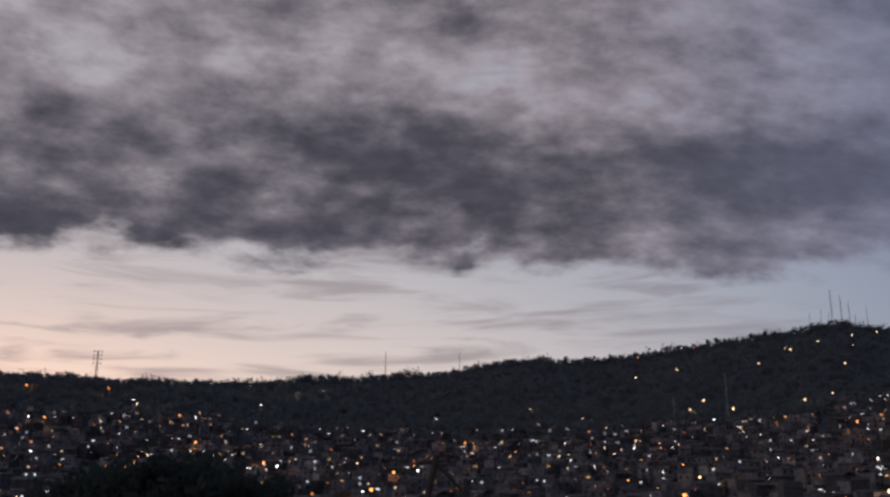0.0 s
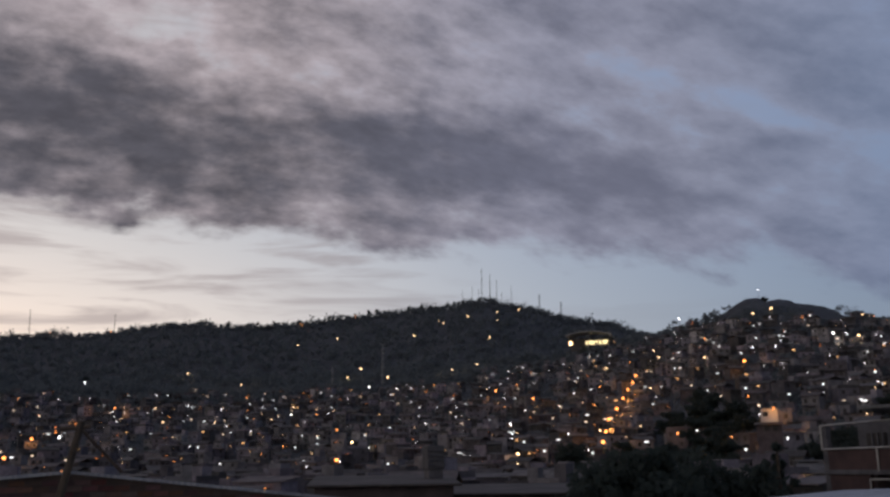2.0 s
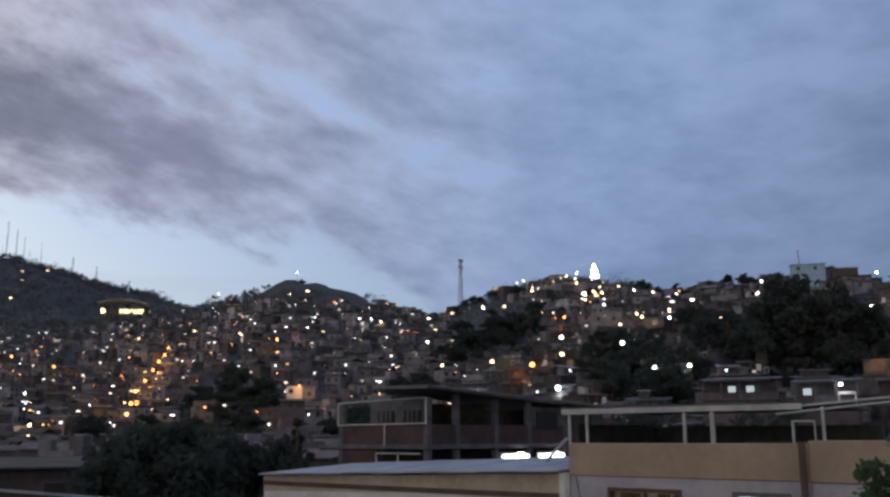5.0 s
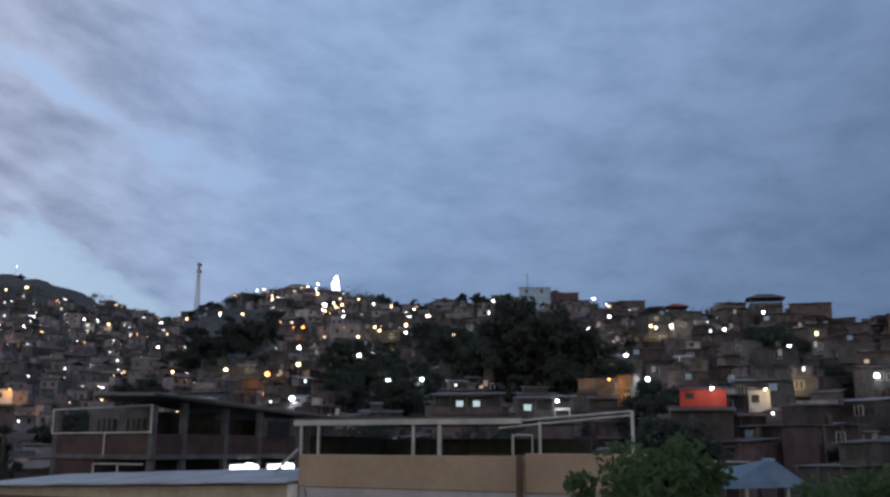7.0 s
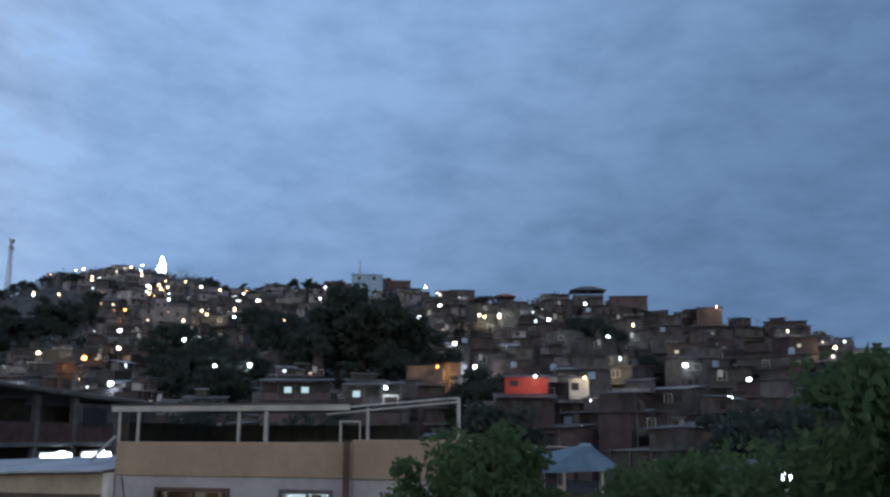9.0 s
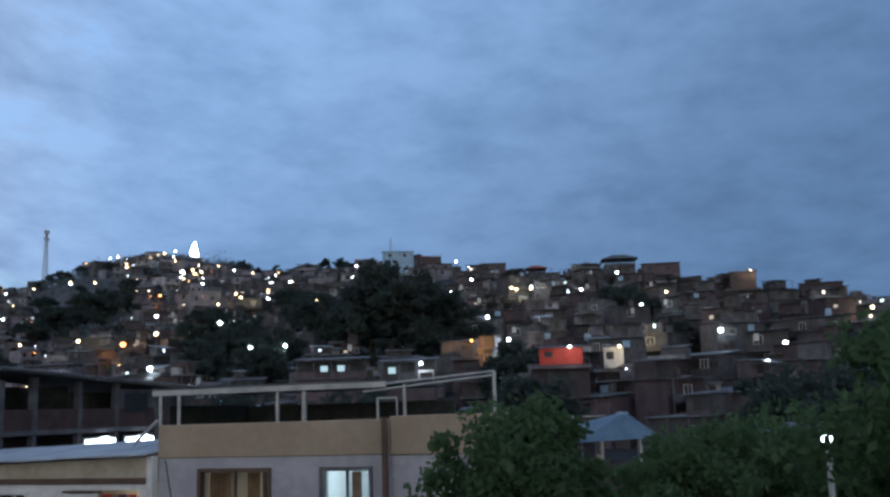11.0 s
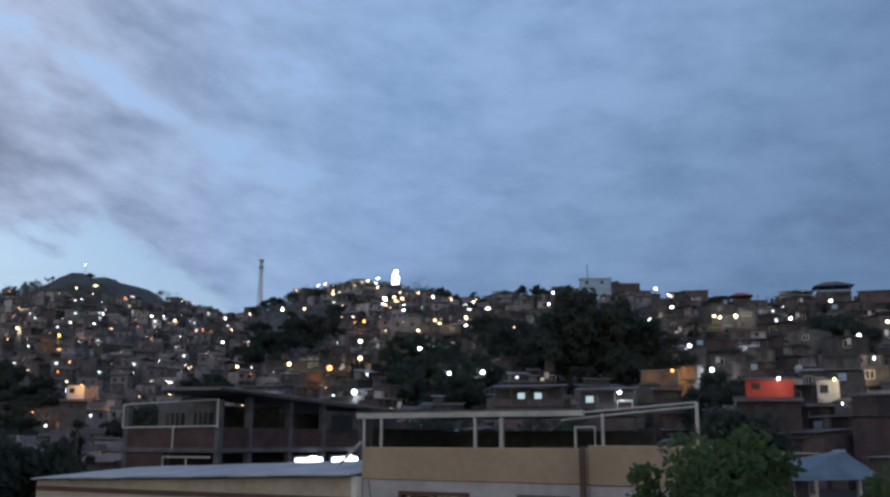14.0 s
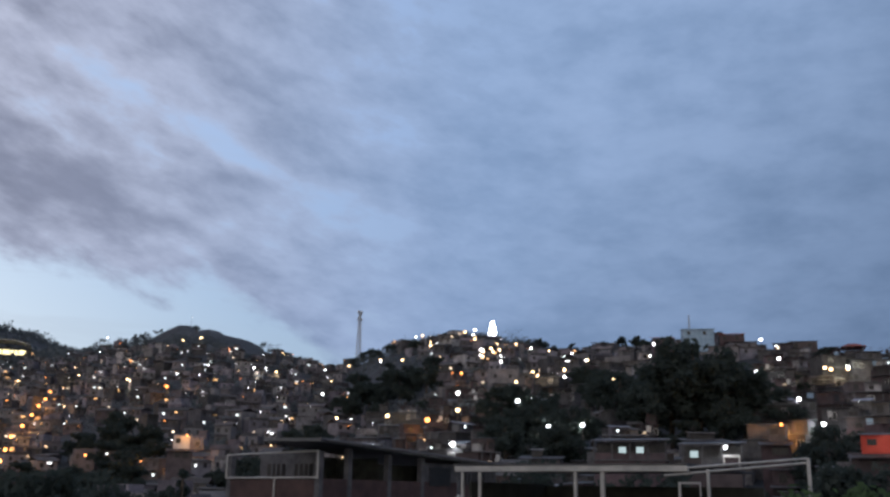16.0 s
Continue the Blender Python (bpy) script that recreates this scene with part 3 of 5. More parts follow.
WALLS = [(M_BRICK, "bare red brick"), (M_BRICK, "plain brick"), (M_PLASTER, "grey plastered"), (M_CONCRETE, "concrete block"), (M_BRICK, "dark brick"), (M_PLASTER, "dull plastered")]
KINDS = {}
for fl in (1, 2, 3):
    for j in range(7):
        rng = random.Random(fl * 31 + j)
        w, d = rng.uniform(4.2, 8.2), rng.uniform(4.5, 6.5)
        mat, words = WALLS[(j + fl) % len(WALLS)]
        roof = M_PALEROOFS if j % 3 == 0 else M_ZINC
        KINDS[fl, j] = house_kind(w, d, 2.4 * fl + 0.25, fl, mat, roof, fl * 97 + j, f"{words} house of {('one storey', 'two storeys', 'three storeys')[fl - 1]} under a {'pale sheet' if roof is M_PALEROOFS else 'dark sheet'} roof")
used = set()
for m, w, d, h, floors, pick, az, q in NEAR_HOUSES:
    key = floors, int(pick * 7) % 7
    if key in used:
        copy_thing(KINDS[key], m)
    else:
        used.add(key)
        KINDS[key].matrix_basis = m
for key, ob in KINDS.items():
    if key not in used:
        for o in (*ob.children_recursive, ob):
            bpy.data.objects.remove(o)


# ---- street lamps on the slopes ----
def lamp_kind(tone, bulb, words):
    top = empty("street_lamp", Matrix.Identity(4), f"tall steel street lamp glowing {words}", "street lamp", "street lamps on the hill")
    part("pole", rod(bmesh.new(), (0, 0.9, -7.5), (0, 0.9, 0.35), 0.08, 0.05, 6), M_RUST, top)
    part("arm", rod(bmesh.new(), (0, 0.9, 0.3), (0, 0.0, bulb + 0.12), 0.045, 0.04, 5), M_RUST, top)
    bm = bmesh.new()
    bmesh.ops.create_icosphere(bm, subdivisions=2, radius=bulb, matrix=Matrix.Diagonal((1, 1, 0.9, 1)))
    part("bulb", bm, LAMPS[tone], top, "glowing globe")
    bm = bmesh.new()
    rod(bm, (0, 0, bulb * 0.8), (0, 0, bulb + 0.15), bulb * 0.75, bulb * 0.25, 8)
    part("hood", bm, M_RUST, top)
    return top


LAMP_WORDS = {"w": "cool white", "y": "warm yellow", "o": "sodium orange"}
LAMP_KINDS = {}
WHITE_AT = [(38.9, 9.7), (46.9, 7.0), (42.7, 7.0), (56.3, 8.4), (59.3, 5.5), (46.8, 5.6), (60.3, 3.9), (62.3, 4.0), (54.6, 2.8), (72.3, 7.0), (74.5, 5.4), (77.2, 7.1), (77.4, 4.1), (75.7, 4.0), (82.4, 7.7), (67.6, 5.3), (66.6, 8.7), (72.7, 8.8), (78.3, 7.8), (76.7, 5.4), (55.9, 9.6), (54.9, 5.8), (34.3, 8.3), (50.2, 7.6), (75.7, 4.0), (77.3, 4.1), (80.2, 6.8), (83.7, 5.7), (91.6, 3.1), (90.5, 2.1), (92.7, 2.1), (73.6, 7.7), (74.5, 5.4), (-14.6, 4.8), (-9.8, 2.1), (-7.3, 6.5), (-23.5, 4.6), (-10.9, 5.6), (-1.6, 1.9), (-0.5, 4.9), (-18.1, 5.7)]
WARM_AT = [(39.6, 8.6), (38.5, 8.4), (50.2, 7.7), (51.5, 7.7), (48.3, 7.3), (44.0, 6.8), (56.9, 8.5), (59.4, 7.1), (61.3, 7.3), (62.7, 7.8), (64.1, 6.7), (50.7, 4.4), (54.9, 4.8), (76.3, 7.0), (83.0, 3.9), (14.7, 1.5), (22.2, 6.0), (24.5, 0.7), (33.0, 6.1), (29.9, 5.6), (20.7, 5.7), (14.4, 5.3), (35.6, 6.0), (19.9, 8.6), (23.5, 8.6), (55.9, 9.1), (56.4, 8.3), (57.4, 8.4), (55.3, 9.45), (52.7, 9.2), (53.2, 8.6), (59.7, 6.9), (58.4, 6.5), (96.3, 4.8), (82.9, 3.9), (77.2, 7.0), (85.2, 6.4), (-17.9, 5.5), (5.1, 5.5), (8.2, 4.9), (-8.9, 6.4)]
ORANGE_AT = [(55.1, 7.0), (53.1, 4.2), (68.3, 8.4), (73.2, 3.9), (31.6, 5.1), (31.4, 4.7), (31.1, 4.3), (30.8, 3.8), (30.4, 3.2), (29.9, 2.6), (29.7, 1.9), (29.5, 1.3), (38.6, 1.8), (23.3, 4.4), (25.5, 3.9), (37.8, 5.7), (14.8, 8.9), (11.6, 8.4), (73.1, 3.8), (-22.7, 4.6), (-23.8, 6.3), (-19.5, 6.3), (-15.5, 4.9), (-10.6, 2.3), (1.2, 3.5), (-3.0, 1.8), (-2.5, 7.6), (0.7, 7.8), (-14.5, 3.4)]
CROWN_AT = [(55.9, 9.0), (55.8, 9.3), (57.0, 8.3), (56.4, 8.4), (56.4, 8.0), (57.5, 8.0), (58.4, 8.75), (59.3, 8.5), (60.4, 8.35), (52.3, 9.1), (53.2, 8.8), (57.5, 7.7), (61.3, 7.2), (62.6, 7.8), (64.2, 6.7), (61.3, 6.8), (76.0, 7.1), (79.8, 7.4), (76.6, 5.4), (77.5, 5.1)]
BIG_AT = [("w", 58.5, 5.4), ("w", 88.1, 4.0), ("w", 15.7, 4.7), ("y", 47.7, 4.2), ("y", 39.5, 8.6), ("o", 39.0, 2.75), ("o", 13.8, 0.5), ("o", -4.3, 0.8)]


def put_lamp(tone, az, el, scale, shine):
    p = on_slope(az, el, 6.3)
    q = math.hypot(p.x, p.y)
    m = facing(az, q, p.z, 0) @ Matrix.Diagonal((scale, scale, scale, 1))
    m.translation = p
    if tone in LAMP_KINDS:
        copy_thing(LAMP_KINDS[tone], m)
    else:
        LAMP_KINDS[tone] = lamp_kind(tone, {"w": 0.2, "y": 0.2, "o": 0.25}[tone], LAMP_WORDS[tone])
        LAMP_KINDS[tone].matrix_basis = m
    if shine:
        data = bpy.data.lights.new("street_light", "POINT")
        data.energy, data.color, data.shadow_soft_size = shine, LIGHT[tone], 0.3
        ob = new("street_light", data)
        ob.location = m @ Vector((0, -0.8, -0.6))


for tone, table, watts in (("w", WHITE_AT, 240), ("y", WARM_AT, 340), ("o", ORANGE_AT, 600)):
    for i, (az, el) in enumerate(table):
        q = 1.1 if az > 58 else 1.45
        put_lamp(tone, az, el, q, watts * (0.9 if az > 70 else 0.6 if az > 45 else 2.6) if el < 7.2 and not (az > 85 and el < 3.5) else 0)
for az, el in ((18.4, 7.8), (20.2, 8.5), (21.7, 8.9), (23.5, 9.1), (24.8, 9.2), (13.8, 7.6), (11.4, 7.2), (23.0, 7.6), (16.8, 5.3), (15.2, 5.8)):
    put_lamp("y", az, el, 2.4, 0)
for k, (az, el) in enumerate(CROWN_AT):
    put_lamp("yw"[k % 2], az, el, 1.1, 0)
for tone, az, el in BIG_AT:
    put_lamp(tone, az, el, 1.3 if az > 45 else 1.6, 50 if az > 45 else 420)


# ---- trees ----
def leaf_mesh(name, centres, radii, count, size, mat, parent, seed, flat=0.8):
    rng = np.random.default_rng(seed)
    centres, radii = np.asarray(centres, float), np.asarray(radii, float)
    k = rng.integers(0, len(centres), count)
    u = rng.normal(size=(count, 3))
    u /= np.linalg.norm(u, axis=1)[:, None]
    rad = rng.random(count) ** 0.45
    c = centres[k] + u * (rad * radii[k])[:, None] * np.array([1, 1, flat])
    a = rng.normal(size=(count, 3))
    a /= np.linalg.norm(a, axis=1)[:, None]
    b = np.cross(a, rng.normal(size=(count, 3)))
    b /= np.linalg.norm(b, axis=1)[:, None] + 1e-9
    s = size * rng.uniform(0.6, 1.4, count)[:, None]
    v = np.stack([c - a * s, c + b * s * 0.5 - a * s * 0.1, c + a * s, c - b * s * 0.5 - a * s * 0.1], 1).reshape(-1, 3)
    f = np.arange(count * 4).reshape(-1, 4)
    return raw(name, v.tolist(), f.tolist(), mat, parent)


def tree(at, h, spread, leaves, size, seed, label, mat=None, group="", trunk_share=0.3, name="tree", dome=False):
    """A tapered trunk with limbs, and a crown of many single leaves in uneven clumps."""
    rng = random.Random(seed)
    top = empty(name, Matrix.Translation(at), label, "tree", group)
    bm = bmesh.new()
    r0 = 0.035 * h
    fork = Vector((rng.uniform(-0.03, 0.03) * h, rng.uniform(-0.03, 0.03) * h, h * trunk_share))
    rod(bm, (0, 0, -1.0), fork, r0, r0 * 0.7, 8)
    tip = Vector((fork.x, fork.y, h * 0.88))
    rod(bm, fork, tip, r0 * 0.7, r0 * 0.15, 7)
    centres, radii = [tip - Vector((0, 0, h * 0.04))], [spread * 0.22]
    for i in range(17):
        a = i * 2.4 + rng.uniform(-0.5, 0.5)
        t = rng.uniform(0.0, 0.75)
        base = fork.lerp(tip, t)
        out = spread * rng.uniform(0.5, 0.98) * (1 - 0.45 * t)
        end = base + Vector((math.cos(a) * out, math.sin(a) * out, h * rng.uniform(0.0, 0.15)))
        rod(bm, base, end, r0 * 0.32, r0 * 0.08, 5)
        centres += [end, base.lerp(end, 0.55)]
        radii += [spread * rng.uniform(0.12, 0.27), spread * rng.uniform(0.16, 0.26)]
    if dome:  # the full upper crown: many small sprays of leaves
        mid = Vector((fork.x, fork.y, h - spread * 0.8))
        for i in range(60):
            a, b = rng.uniform(0, math.tau), rng.uniform(-0.25, 1.0)
            c = math.sqrt(1 - b * b)
            out = spread * rng.uniform(0.45, 1.0)
            centres.append(mid + Vector((math.cos(a) * c * out, math.sin(a) * c * out, b * out * 0.8)))
            radii.append(spread * rng.uniform(0.14, 0.34))
    part("trunk", bm, M_BARK, top)
    leaf_mesh("crown", centres, radii, leaves, size, mat or M_LEAF, top, seed)
    return top


hill_trees = [tree((0, 0, 0), 9.0, 4.6, 2600, 0.34, 5 + i, "dark broad-leaved tree standing between hillside houses", M_HILLTREE, "trees on the slope") for i in range(3)]
placed = 0
rng = random.Random(8)


def set_tree(p, s):
    global placed
    m = Matrix.Translation(p) @ Matrix.Rotation(rng.uniform(0, 6.3), 4, "Z") @ Matrix.Diagonal((s * rng.uniform(0.85, 1.2), s * rng.uniform(0.85, 1.2), s, 1))
    if placed < 3:
        hill_trees[placed].matrix_basis = m
    else:
        copy_thing(hill_trees[placed % 3], m)
    placed += 1


for a, e, w, h in WOODED:
    if a == 39.5:  # a bare grassy knoll
        continue
    for _ in range(int(7 + 3 * w)):
        u, v = rng.uniform(-1, 1), rng.uniform(-1, 1)
        if u * u + v * v > 1:
            continue
        p = on_slope(a + u * w, e + v * h - 0.5, 3.0)
        q = math.hypot(p.x, p.y)
        if q > 650:
            continue
        p.z = height(p.x, p.y)
        set_tree(p, rng.uniform(0.75, 1.25) * (1.0 if q < 300 else 1.15))
for az, el, s in ((64.6, 3.4, 1.6), (66.0, 3.2, 1.9), (67.4, 3.0, 2.1), (68.8, 3.0, 2.25), (70.2, 3.1, 2.2), (71.6, 3.4, 1.8), (67.0, 4.6, 1.7), (69.6, 4.6, 1.8), (66.0, 2.6, 1.2), (70.8, 2.7, 1.1), (58.4, 2.4, 1.0), (60.2, 2.2, 1.15), (61.8, 2.4, 1.1), (49.6, 5.0, 1.4), (51.4, 5.2, 1.5), (53.0, 5.4, 1.4), (82.2, 4.8, 1.25), (33.6, 1.6, 1.2), (35.4, 1.7, 1.3)):
    p = on_slope(az, el, 1.0)
    p.z = height(p.x, p.y)
    set_tree(p, s)
for k in range(18):
    az = 7.5 + k * 0.8 + rng.uniform(-0.25, 0.25)
    p = spot(az, 0, rng.uniform(1285, 1300))
    p.z = height(p.x, p.y)
    s = rng.uniform(0.7, 1.25)
    copy_thing(hill_trees[k % 3], Matrix.Translation(p) @ Matrix.Rotation(k, 4, "Z") @ Matrix.Diagonal((s * 0.75, s * 0.75, s * 1.25, 1)))
for k in range(30):
    az = 48.2 + k * 0.3 if k < 22 else 59.0 + (k - 22) * 0.95
    rc = float(np.interp(az, *zip(*SLOPE_R)))
    p = spot(az + rng.uniform(-0.3, 0.3), 0, rc * rng.uniform(0.96, 1.0))
    s = rng.uniform(0.55, 0.95)
    p.z = height(p.x, p.y) - (1.2 if az < 57 else 2.4) * s
    set_tree(p, s)
for _ in range(35):
    az = rng.uniform(-30, 103)
    rc = float(np.interp(az, *zip(*SLOPE_R)))
    p = spot(az, 0, rc * (rng.uniform(0.35, 1.0) if rng.random() < 0.5 else rng.uniform(0.93, 1.0)))
    p.z = height(p.x, p.y)
    set_tree(p, rng.uniform(0.4, 0.8))


# ---- woods on the ridge and scrub between the houses ----
def woods(name, count, az0, az1, rfun, size, tall, seed, label, per=13):
    rng = np.random.default_rng(seed)
    az = rng.uniform(az0, az1, count)
    r = rfun(az, rng)
    x, y = r * np.sin(np.radians(az)), r * np.cos(np.radians(az))
    z = heights(x, y)
    h = tall * rng.uniform(0.5, 1.3, count) * (1 + 0.9 * (rng.random(count) < 0.06))
    n = count * per
    c = np.repeat(np.stack([x, y, z], 1), per, 0)
    hh = np.repeat(h, per)
    u = np.clip(rng.normal(size=(n, 3)), -1.5, 1.5) * 0.30
    c = c + np.stack([u[:, 0] * hh, u[:, 1] * hh, hh * (0.55 + u[:, 2])], 1)
    a = rng.normal(size=(n, 3))
    a /= np.linalg.norm(a, axis=1)[:, None]
    b = np.cross(a, rng.normal(size=(n, 3)))
    b /= np.linalg.norm(b, axis=1)[:, None]
    s = (size * rng.uniform(0.5, 1.4, n))[:, None]
    v = np.stack([c - a * s, c + b * s * 0.7, c + a * s, c - b * s * 0.7], 1).reshape(-1, 3)
    ob = raw(name, v.tolist(), np.arange(n * 4).reshape(-1, 4).tolist(), M_HAZYWOODS)
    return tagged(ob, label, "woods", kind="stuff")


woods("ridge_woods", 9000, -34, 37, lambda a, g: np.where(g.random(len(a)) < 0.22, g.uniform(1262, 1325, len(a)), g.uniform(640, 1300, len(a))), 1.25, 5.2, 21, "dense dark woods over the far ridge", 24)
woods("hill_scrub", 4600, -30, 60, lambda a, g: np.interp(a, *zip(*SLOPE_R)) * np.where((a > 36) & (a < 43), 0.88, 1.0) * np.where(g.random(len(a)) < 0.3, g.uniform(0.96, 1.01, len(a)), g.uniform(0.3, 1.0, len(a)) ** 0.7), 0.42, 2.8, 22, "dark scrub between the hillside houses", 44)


# ---- masts, monument, hall on the skyline ----
def mast(base, h, w, words, mat=None, arms=0, name="radio_mast", reach=1.3):
    top = empty(name, Matrix.Translation(base), words, "mast")
    legs = [(math.cos(a) * w / 2, math.sin(a) * w / 2) for a in (0.6, 2.7, 4.8)]
    for x, y in legs:
        part("leg", rod(bmesh.new(), (x, y, -2), (x * 0.35, y * 0.35, h), 0.07 * w, 0.055 * w, 5), mat or M_RUST, top)
    bm = bmesh.new()
    n = max(6, int(h / (1.4 * w)))
    for k in range(n):
        z0, z1 = h * k / n, h * (k + 1) / n
        f0, f1 = 1 - 0.65 * z0 / h, 1 - 0.65 * z1 / h
        for i in range(3):
            (x0, y0), (x1, y1) = legs[i], legs[(i + 1) % 3]
            rod(bm, (x0 * f0, y0 * f0, z0), (x1 * f1, y1 * f1, z1), 0.03 * w, n=4)
            rod(bm, (x0 * f0, y0 * f0, z0), (x1 * f0, y1 * f0, z0), 0.03 * w, n=4)
    part("lattice", bm, mat or M_RUST, top)
    if arms:
        bm = bmesh.new()
        for k in range(arms):
            z = h * (0.97 - 0.13 * k)
            rod(bm, (-w * reach, 0, z), (w * reach, 0, z), 0.06 * w, n=5)
            box(bm, -w * (reach + 0.05), -0.1 * w, z - 0.25 * w, -w * (reach - 0.2), 0.1 * w, z + 0.25 * w)
            box(bm, w * (reach - 0.2), -0.1 * w, z - 0.25 * w, w * (reach + 0.05), 0.1 * w, z + 0.25 * w)
        part("crossarms", bm, mat or M_RUST, top)
    return top


for az, el, w in ((22.6, 11.77, 2.4), (23.1, 11.38, 2.2), (23.5, 11.03, 1.8), (23.8, 10.3, 1.6), (24.4, 10.7, 1.3), (21.4, 10.5, 1.2), (22.0, 10.7, 1.3), (22.4, 10.5, 1.2), (26.1, 10.08, 3.4), (27.4, 9.6, 3.2), (-3.6, 8.86, 2.0), (0.9, 8.82, 1.6)):
    p = spot(az, el, 1290.0)
    g = height(p.x, p.y)
    mast((p.x, p.y, g), p.z - g, w, "slender lattice radio mast on the wooded ridge")
p = spot(-20.25, 8.4, 1290.0)
mast((p.x, p.y, height(p.x, p.y)), p.z - height(p.x, p.y), 4.2, "steel power pylon with crossarms on the ridge", arms=4, name="power_pylon")
for az, el, low, w in ((16.5, 7.32, 4.7, 1.8), (13.5, 6.0, 4.6, 1.5)):
    p = on_slope(az, low, 0.5)
    q = math.hypot(p.x, p.y)
    mast((p.x, p.y, height(p.x, p.y)), EYE + q * math.tan(radians(el)) - height(p.x, p.y), w, "thin steel lattice mast rising from the houses", M_STEEL)
p = spot(48.85, 10.59, 505.0)
g = height(p.x, p.y)
mast((p.x, p.y, g), p.z - g, 3.4, "tall grey telecom tower on the hilltop", M_STEEL, arms=2, name="telecom_tower", reach=0.42)
p = spot(52.9, 9.1, 430.0)
mast((p.x, p.y, height(p.x, p.y)), p.z - height(p.x, p.y), 1.6, "thin steel mast among hilltop trees", M_STEEL)


def monument():
    """A tree-shaped frame of lights, burning white, on the hilltop."""
    p = spot(57.0, 9.1, 400.0)
    g = height(p.x, p.y)
    z = p.z - g
    top = empty("light_monument", Matrix.Translation((p.x, p.y, g)), "tall monument of dense white lights on the hilltop", "monument")
    part("plinth", boxed(-1.6, -1.6, -2, 1.6, 1.6, z - 0.2, bevel=0.1), M_CONCRETE, top)
    part("pole", rod(bmesh.new(), (0, 0, z - 0.3), (0, 0, z + 7.6), 0.12, 0.06), M_STEEL, top)
    rr = random.Random(3)
    glow = glowing("monument_light", (0.97, 0.98, 1.0), 14)
    one = None
    for k in range(90):
        h = rr.uniform(0.2, 7.4)
        wide = float(np.interp(h, (0, 1.5, 2.6, 4.6, 5.6, 7.5), (0.7, 1.3, 1.7, 1.35, 0.9, 0.15)))
        a, q = rr.uniform(0, math.tau), wide * rr.uniform(0.35, 1.25)
        if one is None:
            bm = bmesh.new()
            bmesh.ops.create_icosphere(bm, subdivisions=1, radius=0.15)
            one = ob = part("light_bulb", bm, glow, top, "blazing white bulb")
        else:
            ob = new("light_bulb", one.data)
            ob.parent = top
        ob.location = (math.cos(a) * q, math.sin(a) * q, z + h)
    for k in range(6):
        h = 0.8 + 1.15 * k
        wide = float(np.interp(h, (0, 1.5, 2.6, 4.6, 5.6, 7.5), (0.7, 1.3, 1.7, 1.35, 0.9, 0.15)))
        bm = bmesh.new()
        for i in range(10):
            a, b = i * math.tau / 10, (i + 1) * math.tau / 10
            rod(bm, (math.cos(a) * wide, math.sin(a) * wide, z + h), (math.cos(b) * wide, math.sin(b) * wide, z + h), 0.04, n=4)
        part("hoop", bm, M_STEEL, top)


monument()


def hall():
    p = spot(28.9, 7.0, 700.0)
    g = height(p.x, p.y)
    z = p.z - g
    top = empty("sports_hall", facing(28.9, math.hypot(p.x, p.y), g, -8), "large open hall with arched roof and lit interior", "hall")
    bm = bmesh.new()
    ring = []
    for k in range(9):
        u = -1 + k / 4
        ring.append((u * 17, z + 10.2 - 2.6 * u * u))
    for (x0, z0), (x1, z1) in zip(ring, ring[1:]):
        slab(bm, [(x0, 0, z0), (x1, 0, z1), (x1, 22, z1), (x0, 22, z0)], 0.5)
    bmesh.ops.remove_doubles(bm, verts=bm.verts, dist=0.01)
    part("roof", bm, M_STEEL, top, "pale arched metal roof")
    for x in (-15, -7.5, 0, 7.5, 15):
        part("column", boxed(x - 0.3, 0.3, -3, x + 0.3, 0.9, z + 7.6), M_CONCRETE, top)
    part("back_wall", boxed(-16, 20, -3, 16, 20.5, z + 7.4), M_CONCRETE, top)
    part("lit_front", boxed(-2, 3, z + 0.4, 15, 3.4, z + 3.4), glowing("hall_light", (1.0, 0.86, 0.45), 1.5), top, "glowing lit interior")
    part("floodlight", boxed(-14, 2, z + 0.5, -12, 2.4, z + 3.2), G_WARM, top)


hall()


# ---- foreground: painted house across the street with a roof terrace ----
def window_in(parent, x, y0, y1, z0, z1, frame_mat, panes, mullions=1):
    """A framed window in a wall that faces -x; panes: a material."""
    bm = bmesh.new()
    for a in ((y0 - 0.1, z0 - 0.1, y1 + 0.1, z0), (y0 - 0.1, z1, y1 + 0.1, z1 + 0.1), (y0 - 0.1, z0, y0, z1), (y1, z0, y1 + 0.1, z1)):
        box(bm, x - 0.05, a[0], a[1], x + 0.16, a[2], a[3], 0.01)
    win = part("window", bm, frame_mat, parent)
    bm = bmesh.new()
    for k in range(mullions):
        y = y0 + (y1 - y0) * (k + 1) / (mullions + 1)
        box(bm, x + 0.06, y - 0.03, z0, x + 0.12, y + 0.03, z1)
    part("mullion", bm, frame_mat, win)
    part("pane", box(bmesh.new(), x + 0.13, y0, z0, x + 0.15, y1, z1), panes, win)
    return win


